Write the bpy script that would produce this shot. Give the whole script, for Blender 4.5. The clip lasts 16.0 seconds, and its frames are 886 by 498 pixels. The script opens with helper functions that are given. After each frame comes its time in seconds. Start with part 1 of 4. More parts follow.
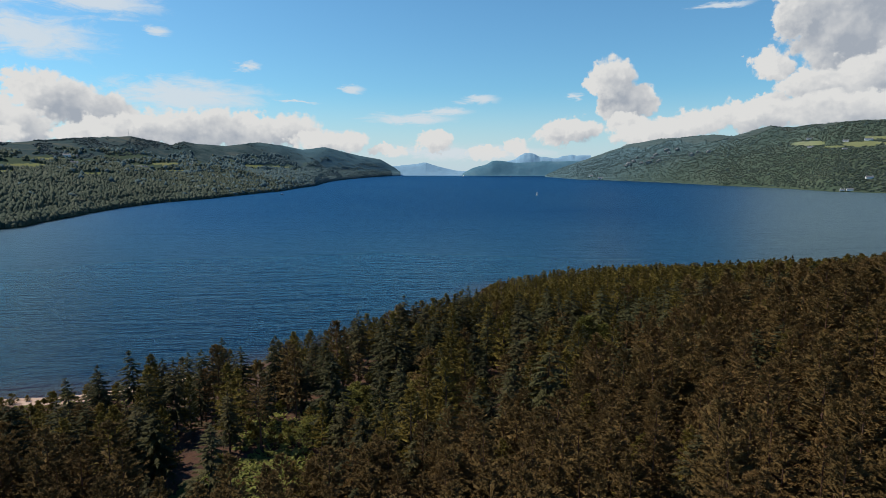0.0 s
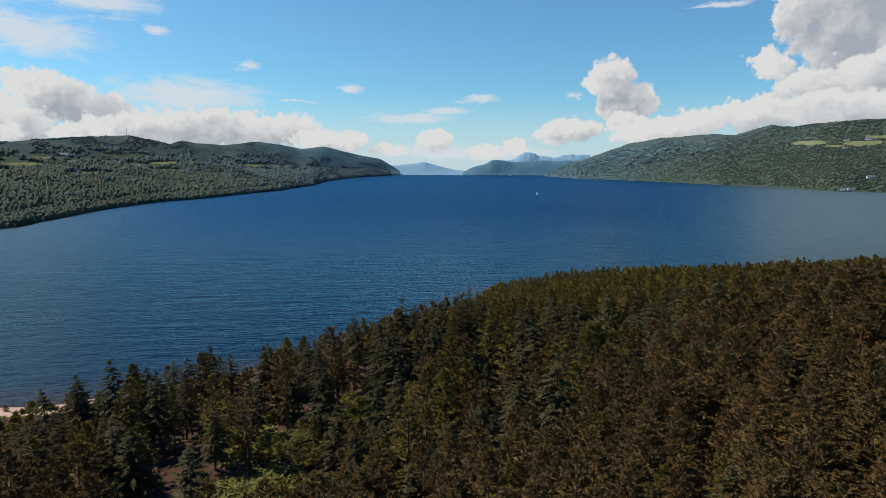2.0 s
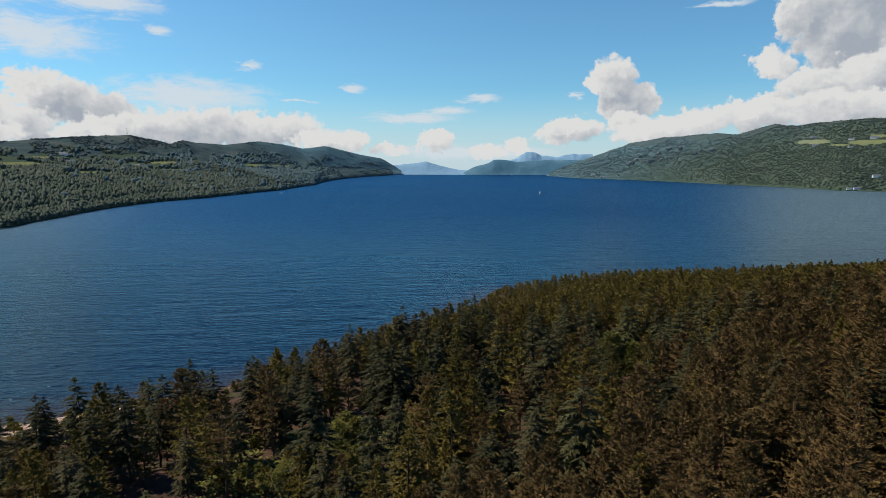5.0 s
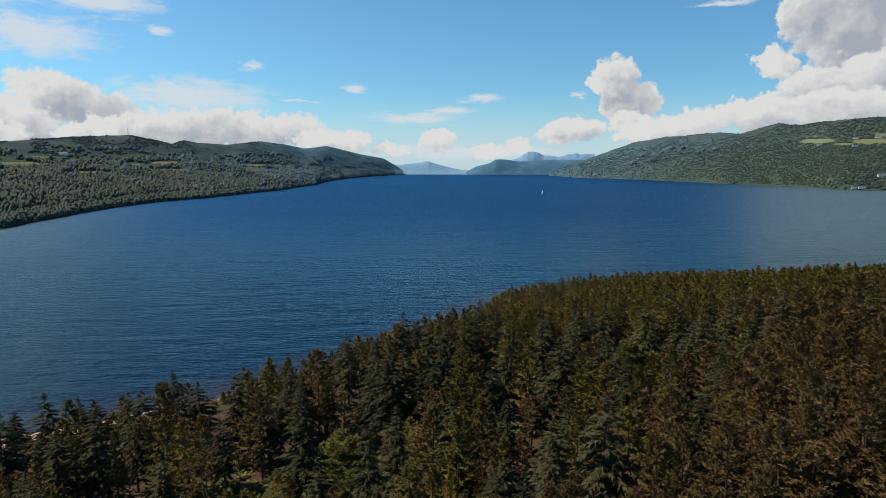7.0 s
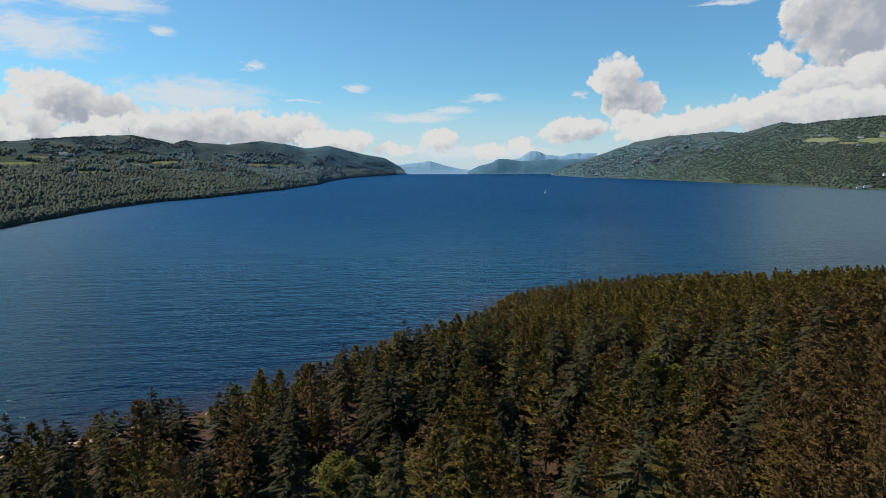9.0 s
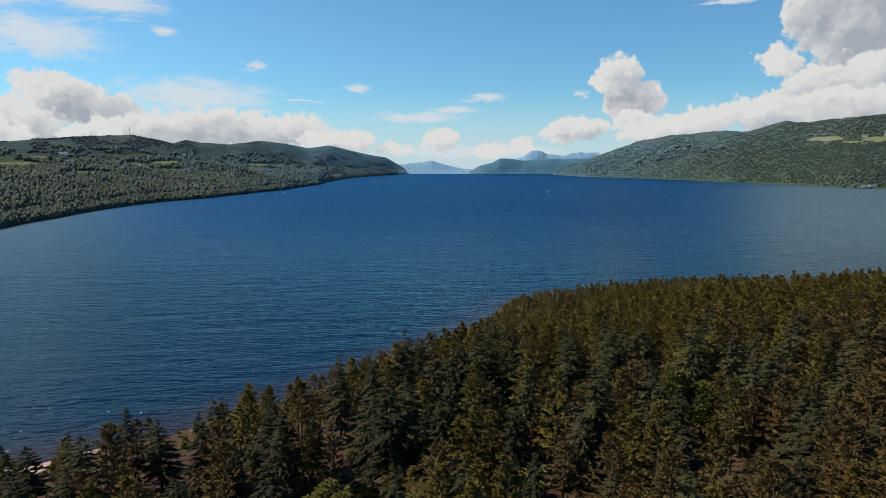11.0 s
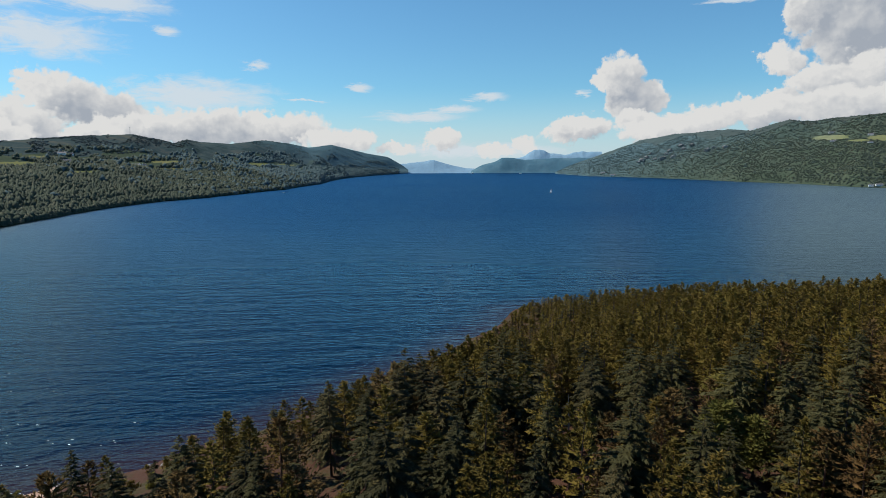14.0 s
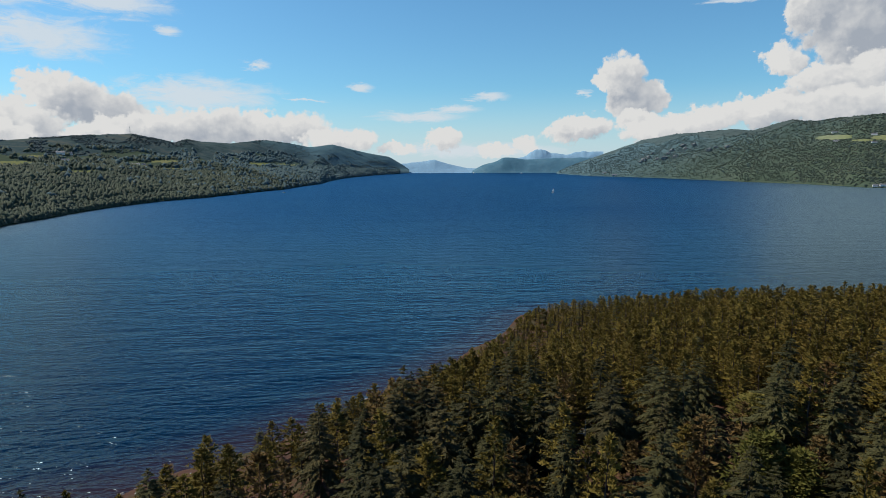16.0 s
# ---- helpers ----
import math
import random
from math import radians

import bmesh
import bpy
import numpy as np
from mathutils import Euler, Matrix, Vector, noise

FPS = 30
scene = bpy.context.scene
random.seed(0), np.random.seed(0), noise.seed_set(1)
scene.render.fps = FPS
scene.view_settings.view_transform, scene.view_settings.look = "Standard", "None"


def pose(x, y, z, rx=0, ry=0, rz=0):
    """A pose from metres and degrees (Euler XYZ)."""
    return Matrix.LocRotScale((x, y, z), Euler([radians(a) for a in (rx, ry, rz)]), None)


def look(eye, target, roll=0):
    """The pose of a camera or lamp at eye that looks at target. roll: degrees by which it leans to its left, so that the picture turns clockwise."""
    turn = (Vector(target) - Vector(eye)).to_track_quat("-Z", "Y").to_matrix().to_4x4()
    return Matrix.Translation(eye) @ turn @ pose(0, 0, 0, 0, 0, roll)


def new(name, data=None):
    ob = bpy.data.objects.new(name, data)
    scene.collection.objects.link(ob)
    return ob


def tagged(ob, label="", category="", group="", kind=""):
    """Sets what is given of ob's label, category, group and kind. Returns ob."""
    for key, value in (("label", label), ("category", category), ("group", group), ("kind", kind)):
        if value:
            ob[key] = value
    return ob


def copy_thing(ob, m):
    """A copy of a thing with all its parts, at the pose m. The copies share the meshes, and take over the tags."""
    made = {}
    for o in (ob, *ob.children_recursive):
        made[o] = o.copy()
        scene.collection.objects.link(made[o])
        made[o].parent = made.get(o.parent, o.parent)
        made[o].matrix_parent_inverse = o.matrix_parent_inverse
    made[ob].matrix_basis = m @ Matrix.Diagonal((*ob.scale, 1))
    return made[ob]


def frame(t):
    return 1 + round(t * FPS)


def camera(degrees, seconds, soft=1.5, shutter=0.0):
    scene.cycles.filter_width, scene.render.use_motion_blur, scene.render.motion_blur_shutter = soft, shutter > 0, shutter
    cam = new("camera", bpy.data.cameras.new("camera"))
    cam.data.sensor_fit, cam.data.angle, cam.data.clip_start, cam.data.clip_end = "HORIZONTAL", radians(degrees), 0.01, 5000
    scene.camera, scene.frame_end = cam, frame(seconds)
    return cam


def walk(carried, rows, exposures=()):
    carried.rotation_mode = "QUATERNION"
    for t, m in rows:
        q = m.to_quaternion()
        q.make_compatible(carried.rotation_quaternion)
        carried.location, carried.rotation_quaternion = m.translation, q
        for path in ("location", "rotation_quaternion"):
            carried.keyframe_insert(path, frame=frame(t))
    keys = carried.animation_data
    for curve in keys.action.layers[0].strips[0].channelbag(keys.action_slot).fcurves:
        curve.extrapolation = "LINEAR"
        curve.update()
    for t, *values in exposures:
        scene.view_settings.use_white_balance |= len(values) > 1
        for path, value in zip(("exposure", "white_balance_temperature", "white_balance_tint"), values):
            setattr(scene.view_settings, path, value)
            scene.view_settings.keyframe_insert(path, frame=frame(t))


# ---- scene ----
cam = camera(73.705, 16.0, soft=0.85)
PATH = [  # seconds, x, y, z, tilt, turn, lean
    (0, -0.069, 1.493, 61.060, 82.548, -0.028, 0.129),
    (0.5, -0.067, 3.293, 61.016, 82.530, -0.056, 0.136),
    (1, -0.082, 5.188, 60.947, 82.515, -0.072, 0.141),
    (1.5, -0.115, 7.170, 60.858, 82.504, -0.078, 0.143),
    (2, -0.162, 9.235, 60.752, 82.494, -0.074, 0.144),
    (2.5, -0.222, 11.375, 60.629, 82.487, -0.063, 0.142),
    (3, -0.295, 13.584, 60.495, 82.482, -0.044, 0.138),
    (3.5, -0.379, 15.857, 60.350, 82.477, -0.020, 0.132),
    (4, -0.472, 18.188, 60.197, 82.474, 0.010, 0.124),
    (4.6, -0.595, 21.055, 60.006, 82.471, 0.052, 0.112),
    (5.2, -0.727, 23.989, 59.811, 82.468, 0.099, 0.097),
    (5.8, -0.869, 26.983, 59.615, 82.465, 0.149, 0.080),
    (6.5, -1.042, 30.541, 59.388, 82.461, 0.212, 0.057),
    (7, -1.170, 33.119, 59.229, 82.458, 0.257, 0.039),
    (7.5, -1.301, 35.723, 59.075, 82.454, 0.303, 0.020),
    (8, -1.433, 38.350, 58.927, 82.449, 0.349, 0.000),
    (8.5, -1.567, 40.996, 58.785, 82.444, 0.394, -0.020),
    (9, -1.701, 43.659, 58.651, 82.438, 0.439, -0.041),
    (9.6, -1.862, 46.871, 58.502, 82.429, 0.490, -0.066),
    (10.2, -2.022, 50.098, 58.366, 82.420, 0.540, -0.090),
    (10.8, -2.181, 53.336, 58.243, 82.409, 0.587, -0.113),
    (11.5, -2.363, 57.122, 58.118, 82.397, 0.637, -0.137),
    (12, -2.492, 59.830, 58.042, 82.387, 0.671, -0.152),
    (12.5, -2.618, 62.538, 57.975, 82.378, 0.703, -0.165),
    (13, -2.742, 65.247, 57.918, 82.368, 0.732, -0.175),
    (13.5, -2.864, 67.954, 57.870, 82.359, 0.759, -0.182),
    (14, -2.984, 70.659, 57.831, 82.351, 0.785, -0.185),
    (14.5, -3.101, 73.362, 57.800, 82.344, 0.808, -0.183),
    (15, -3.217, 76.061, 57.777, 82.338, 0.830, -0.177),
    (15.5, -3.331, 78.759, 57.760, 82.334, 0.851, -0.165),
    (16, -3.443, 81.453, 57.749, 82.332, 0.871, -0.147),
]
walk(cam, [(t, pose(x, y, z, tilt, 0, turn) @ pose(0, 0, 0, 0, 0, lean)) for t, x, y, z, tilt, turn, lean in PATH])

# ---- world, sun, exposure ----
SUN_AZ, SUN_EL = -76.0, 52.0
scene.view_settings.exposure = 0.0


def tree_of(world_or_mat):
    world_or_mat.use_nodes = True
    nt = world_or_mat.node_tree
    nt.nodes.clear()
    return nt


class Net:
    """Short hand for building node trees."""

    def __init__(self, nt):
        self.nt = nt

    def put(self, node, val, sock):
        if hasattr(val, "is_output"):
            self.nt.links.new(val, node.inputs[sock])
        elif val is not None:
            node.inputs[sock].default_value = val

    def node(self, kind, ins=(), **props):
        n = self.nt.nodes.new(kind)
        for k, v in props.items():
            setattr(n, k, v)
        for k, v in (ins.items() if isinstance(ins, dict) else enumerate(ins)):
            self.put(n, v, k)
        return n

    def m(self, op, a, b=None, c=None, clamp=False):
        return self.node("ShaderNodeMath", [a, b, c], operation=op, use_clamp=clamp).outputs[0]

    def v(self, op, a, b=None, c=None):
        n = self.node("ShaderNodeVectorMath", [a, b, c], operation=op)
        return n.outputs["Value"] if op in ("LENGTH", "DOT_PRODUCT", "DISTANCE") else n.outputs[0]

    def noise(self, vec, scale, detail=4.0, rough=0.55, distort=0.0):
        return self.node("ShaderNodeTexNoise", {"Vector": vec, "Scale": scale, "Detail": detail,
                                                "Roughness": rough, "Distortion": distort})

    def smooth(self, x, lo, hi, a=0.0, b=1.0):
        return self.node("ShaderNodeMapRange", {"Value": x, "From Min": lo, "From Max": hi, "To Min": a, "To Max": b},
                         interpolation_type="SMOOTHSTEP").outputs[0]

    def mix(self, fac, a, b):
        n = self.nt.nodes.new("ShaderNodeMix")
        n.data_type = "RGBA"
        self.put(n, fac, 0), self.put(n, a, 6), self.put(n, b, 7)
        return n.outputs[2]

    def ramp(self, fac, stops):
        n = self.node("ShaderNodeValToRGB", {0: fac})
        el = n.color_ramp.elements
        while len(el) < len(stops):
            el.new(0.5)
        for e, (p, c) in zip(el, stops):
            e.position, e.color = p, (*c, 1)
        return n.outputs[0]


# Cumulus heaps and thin veils: bearing and height of the middle, half width and half height, in degrees.
# They stand in three banks, one before the other.
# Those from 16 degrees up lie unseen, added for the loch to mirror.
BANKS = (
    [(-34.1, 6.2, 2.3, 1.9), (-32.0, 5.8, 3.0, 1.9), (-29.6, 4.7, 2.9, 1.6), (15.6, 8.4, 2.1, 1.8), (14.2, 7.9, 1.5, 0.9), (16.4, 6.4, 2.8, 2.1), (18.8, 6.7, 1.2, 1.5),
     (32.6, 11.4, 3.6, 4.4), (29.6, 13.0, 1.8, 2.9), (35.0, 13.6, 5.0, 4.6), (28.2, 8.9, 1.5, 1.4), (40.0, 11.0, 5.0, 6.0), (34.0, 8.6, 3.4, 3.0), (35.5, 20.0, 7.5, 5.5), (42.0, 18.0, 6.0, 6.0), (37.0, 27.0, 7.0, 4.5), (43.0, 34.0, 13.5, 9.0), (-44.0, 25.0, 10.0, 6.5), (-47.0, 16.0, 8.5, 7.0)],
    [(-35.9, 3.8, 3.6, 2.0), (-22.0, 3.5, 7.4, 1.9), (-16.0, 3.8, 4.6, 1.6), (-27.0, 3.6, 5.0, 1.4), (-0.8, 2.9, 2.0, 1.1), (12.2, 3.9, 2.7, 1.2), (11.4, 3.4, 3.0, 1.2),
     (36.5, 7.4, 4.6, 2.6), (31.4, 7.0, 3.4, 1.6), (6.8, 2.4, 1.4, 0.8), (17.0, 4.4, 2.3, 1.2), (28.0, 5.6, 2.6, 1.0)],
    [(-10.6, 2.9, 3.6, 1.1), (-5.2, 2.1, 2.2, 0.7), (4.2, 1.7, 2.2, 0.7), (18.0, 3.4, 3.2, 1.0), (23.4, 4.5, 3.4, 1.1), (20.4, 3.9, 3.6, 1.0), (27.6, 4.8, 5.0, 1.4), (33.6, 5.0, 5.2, 1.6),
     (-31.0, 3.2, 2.6, 1.0), (-37.5, 3.0, 2.5, 1.1)],
)
VEILS = [
    (-23.0, 6.5, 9.0, 2.0), (-34.5, 10.4, 7.5, 2.1), (-29.5, 13.4, 6.5, 1.5), (-37.0, 13.5, 5.0, 1.6), (-39.0, 19.5, 12.0, 4.5), (-44.0, 24.0, 12.0, 5.0), (-33.0, 26.0, 9.0, 3.0), (-25.0, 11.6, 1.6, 0.6),
    (-8.6, 7.6, 1.7, 0.5), (-17.6, 9.2, 1.4, 0.5), (3.4, 6.8, 2.6, 0.55), (-2.8, 4.9, 5.2, 0.7),
    (0.6, 5.6, 3.0, 0.5), (-15.0, 3.4, 9.0, 0.9), (2.0, 1.8, 12.0, 1.0), (12.2, 6.9, 0.9, 0.5), (-13.9, 6.35, 3.2, 0.16), (24.5, 13.8, 3.2, 0.45),
]


def heap_field(n, q, heaps):
    """1 in the middle of the heaps, 0 on their rims, below 0 outside."""
    d = None
    for a, e, ra, re in heaps:
        w = n.v("MULTIPLY_ADD", q, (1 / ra, 1 / re, 0), (-a / ra, -e / re, 0))
        le = n.v("LENGTH", w)
        d = le if d is None else n.m("SMOOTH_MIN", d, le, 0.22)
    return n.m("SUBTRACT", 1.0, d)


def make_world():
    world = bpy.data.worlds.new("sky")
    scene.world = world
    n = Net(tree_of(world))
    way = n.node("ShaderNodeTexCoord").outputs["Generated"]
    sky = n.node("ShaderNodeTexSky", sky_type="NISHITA", sun_disc=False, sun_elevation=radians(SUN_EL),
                 sun_rotation=radians(SUN_AZ % 360), altitude=60, air_density=1.0, dust_density=0.6, ozone_density=1.6)
    xyz = n.node("ShaderNodeSeparateXYZ", [way])
    az = n.m("MULTIPLY", n.m("ARCTAN2", xyz.outputs[0], xyz.outputs[1]), 57.2958)
    el = n.m("MULTIPLY", n.m("ARCSINE", xyz.outputs[2]), 57.2958)
    q = n.node("ShaderNodeCombineXYZ", [az, el, 0.0]).outputs[0]
    # billows
    big = n.noise(q, 0.33, 3.0, 0.5)
    fine = n.noise(q, 1.1, 6.0, 0.62)
    puff = n.node("ShaderNodeTexVoronoi", {"Vector": n.v("ADD", q, n.v("SCALE", fine.outputs["Color"])), "Scale": 0.9,
                                           "Smoothness": 0.35}, feature="SMOOTH_F1").outputs["Distance"]
    warp = n.v("MULTIPLY_ADD", n.v("SUBTRACT", big.outputs["Color"], (0.5, 0.5, 0.5)), (3.2, 2.0, 0), q)
    warp = n.v("MULTIPLY_ADD", n.v("SUBTRACT", fine.outputs["Color"], (0.5, 0.5, 0.5)), (1.9, 1.5, 0), warp)
    knob = n.node("ShaderNodeTexVoronoi", {"Vector": n.v("MULTIPLY_ADD", fine.outputs["Color"], (0.5, 0.5, 0), q), "Scale": 2.3,
                                           "Smoothness": 0.5}, feature="SMOOTH_F1").outputs["Distance"]
    rough = n.m("MULTIPLY_ADD", puff, -0.35, n.m("MULTIPLY_ADD", fine.outputs[0], 0.50, -0.01))
    rough = n.m("MULTIPLY_ADD", knob, -0.18, rough)
    # broken cloud over the rest of the sky, out to every side
    wide = n.noise(n.v("MULTIPLY_ADD", way, (1, 1, 1.8), (1.7, 0.4, 2.3)), 2.6, 6.0, 0.6)
    out_az = n.smooth(n.m("ABSOLUTE", az), 42.0, 52.0)
    out_el = n.smooth(el, 19.0, 28.0)
    outside = n.m("MAXIMUM", out_az, n.m("MULTIPLY", out_el, n.smooth(n.m("ABSOLUTE", az), 30.0, 44.0)))
    rest = n.m("MULTIPLY", n.smooth(wide.outputs[0], 0.62, 0.74), outside)
    # the billows' own light: rounded lumps turned to the sun
    lump = n.noise(q, 0.42, 4.0, 0.52, 0.2).outputs[0]
    lump_sun = n.noise(n.v("ADD", q, (-0.55, 0.65, 0)), 0.42, 4.0, 0.52, 0.2).outputs[0]
    relief = n.m("MULTIPLY_ADD", n.m("SUBTRACT", lump, lump_sun), 1.0, n.m("MULTIPLY_ADD", puff, -0.40, 0.20))
    relief = n.m("MULTIPLY_ADD", knob, -0.34, n.m("ADD", relief, 0.11))
    streak = n.noise(n.v("MULTIPLY", q, (0.35, 1.3, 1)), 1.0, 6.0, 0.68, 0.6)
    veil_q = n.v("MULTIPLY_ADD", n.v("SUBTRACT", streak.outputs["Color"], (0.5, 0.5, 0.5)), (4.0, 1.3, 0), q)
    veil = n.m("ADD", heap_field(n, veil_q, VEILS), n.m("MULTIPLY_ADD", streak.outputs[0], 1.6, -0.85))
    veil = n.m("MULTIPLY", n.smooth(veil, 0.0, 0.76), 0.88)
    white, grey = (7.2, 7.2, 7.1, 1), (3.6, 4.0, 4.6, 1)
    # above the view the blue is deepened by hand, to colour the water's reflections
    blue = n.node("ShaderNodeMix", {0: 1.0, 6: sky.outputs[0], 7: n.mix(n.smooth(el, 14.0, 38.0), (0.66, 1.12, 1.30, 1), (0.06, 0.47, 0.95, 1))}, data_type="RGBA", blend_type="MULTIPLY").outputs[2]
    pale = n.mix(n.smooth(el, 8.0, -0.5, 0.0, 0.80), blue, (5.8, 6.9, 7.8, 1))
    col = n.mix(veil, pale, (6.5, 7.1, 7.6, 1))
    col = n.mix(n.m("MULTIPLY", rest, 0.9), col, n.mix(n.smooth(wide.outputs[0], 0.6, 0.75), (7.3, 7.3, 7.3, 1), grey))
    low = n.smooth(el, -0.5, 2.6, 0.55, 1.0)
    for bank in BANKS:
        here = n.m("ADD", heap_field(n, warp, bank), rough)
        there = n.m("ADD", heap_field(n, n.v("ADD", warp, (-1.3, 1.5, 0)), bank), rough)
        edge = n.m("MULTIPLY", n.m("SUBTRACT", here, there), 0.80)
        core = n.smooth(here, 0.05, 0.80, 0.72, 0.12)
        # clouds above the view are lightened, to brighten their reflection in the loch
        core = n.m("ADD", core, n.smooth(el, 15.0, 22.0, 0.0, 0.6))
        shine = n.m("ADD", n.m("ADD", core, edge), relief, clamp=True)
        col = n.mix(n.m("MULTIPLY", n.smooth(here, -0.05, 0.22), low), col, n.mix(shine, grey, white))
    bg = n.node("ShaderNodeBackground", {0: col, 1: 0.1})
    n.node("ShaderNodeOutputWorld", {0: bg.outputs[0]})


make_world()
sun_data = bpy.data.lights.new("sun", "SUN")
sun_data.energy, sun_data.angle, sun_data.color = 4.8, radians(0.6), (1.0, 0.93, 0.82)
sun = new("sun", sun_data)
_a, _e = radians(SUN_AZ), radians(SUN_EL)
sun.matrix_world = look((math.sin(_a) * math.cos(_e) * 400, math.cos(_a) * math.cos(_e) * 400 + 150, math.sin(_e) * 400), (0, 150, 0))


# ---- materials ----
def material(name):
    mat = bpy.data.materials.new(name)
    return mat, Net(tree_of(mat))


def finish(n, base, rough=0.8, spec=0.3, bump=None, height=1.0, metal=0.0, translucent=0.0):
    p = n.node("ShaderNodeBsdfPrincipled", {"Base Color": base, "Roughness": rough, "Metallic": metal, "Specular IOR Level": spec})
    if bump is not None:
        b = n.node("ShaderNodeBump", {"Height": bump, "Distance": height, "Strength": 1.0})
        n.nt.links.new(b.outputs[0], p.inputs["Normal"])
    out = p.outputs[0]
    if translucent:
        tr = n.node("ShaderNodeBsdfTranslucent", {"Color": base})
        out = n.node("ShaderNodeMixShader", [translucent, out, tr.outputs[0]]).outputs[0]
    n.node("ShaderNodeOutputMaterial", {0: out})


def plain(name, col, rough=0.6, vary=0.25, scale=3.0, metal=0.0, spec=0.4):
    mat, n = material(name)
    pos = n.node("ShaderNodeTexCoord").outputs["Object"]
    f = n.noise(pos, scale, 5.0).outputs[0]
    dark = tuple(c * (1 - vary) for c in col)
    lite = tuple(min(1, c * (1 + vary)) for c in col)
    finish(n, n.mix(f, (*dark, 1), (*lite, 1)), rough, spec, f, 0.01, metal)
    return mat


def foliage(name, dark, lite, dry, joined=False):
    """Leaf or needle sprays: each tree and each spray has its own tone."""
    mat, n = material(name)
    geo = n.node("ShaderNodeNewGeometry")
    if joined:
        own = n.node("ShaderNodeAttribute", attribute_name="tint").outputs["Fac"]
    else:
        own = n.node("ShaderNodeObjectInfo").outputs["Random"]
    spray = geo.outputs["Random Per Island"]
    tone = n.m("ADD", n.m("MULTIPLY", own, 0.68), n.m("MULTIPLY", spray, 0.32))
    col = n.mix(tone, (*dark, 1), (*lite, 1))
    hay = n.m("MULTIPLY", n.smooth(n.m("FRACT", n.m("MULTIPLY", own, 7.31)), 0.55, 1.0), 0.6)
    col = n.mix(n.m("MULTIPLY", hay, spray), col, (*dry, 1))
    finish(n, col, 0.75, 0.10, translucent=0.20)
    return mat


def bark(name, dark, lite):
    mat, n = material(name)
    pos = n.node("ShaderNodeTexCoord").outputs["Object"]
    f = n.noise(n.v("MULTIPLY", pos, (6, 6, 1.2)), 1.5, 5.0, 0.65).outputs[0]
    finish(n, n.mix(f, (*dark, 1), (*lite, 1)), 0.9, 0.2, f, 0.05)
    return mat


SPRUCE = ((0.022, 0.022, 0.010), (0.088, 0.082, 0.032), (0.13, 0.095, 0.042))
LARCH = ((0.082, 0.062, 0.013), (0.182, 0.136, 0.028), (0.19, 0.122, 0.032))
PINE = ((0.084, 0.054, 0.019), (0.160, 0.103, 0.036), (0.172, 0.090, 0.034))
BROAD = ((0.082, 0.080, 0.018), (0.178, 0.160, 0.034), (0.18, 0.13, 0.038))
m_spruce, m_larch, m_pine, m_broad = (foliage(k, *c) for k, c in
    (("spruce_needles", SPRUCE), ("larch_needles", LARCH), ("pine_needles", PINE), ("broad_leaves", BROAD)))
m_spruce_j, m_larch_j, m_pine_j = (foliage(k, *c, joined=True) for k, c in
    (("spruce_wood", SPRUCE), ("larch_wood", LARCH), ("pine_wood", PINE)))
m_far = foliage("far_leaves", (0.050, 0.070, 0.048), (0.098, 0.118, 0.080), (0.17, 0.165, 0.11), joined=True)
# the most distant leaves, with blue air haze painted into their colour
m_far_haze = foliage("hazed_leaves", (0.060, 0.104, 0.110), (0.098, 0.148, 0.150), (0.16, 0.19, 0.17), joined=True)
# ridge and east hillside leaves: their tones include a bluish haze
m_far_dark = foliage("hazed_conifers", (0.054, 0.080, 0.082), (0.080, 0.112, 0.112), (0.13, 0.15, 0.14), joined=True)
m_far_east = foliage("hazed_hillside_leaves", (0.058, 0.084, 0.068), (0.092, 0.118, 0.090), (0.17, 0.165, 0.10), joined=True)
m_fern = foliage("fern_fronds", (0.12, 0.13, 0.030), (0.20, 0.20, 0.05), (0.20, 0.16, 0.05), joined=True)
m_bark = bark("spruce_bark", (0.035, 0.025, 0.020), (0.11, 0.085, 0.070))
m_bark_red = bark("pine_bark", (0.07, 0.036, 0.024), (0.20, 0.11, 0.075))
m_dead = bark("dead_wood", (0.16, 0.14, 0.12), (0.36, 0.33, 0.29))


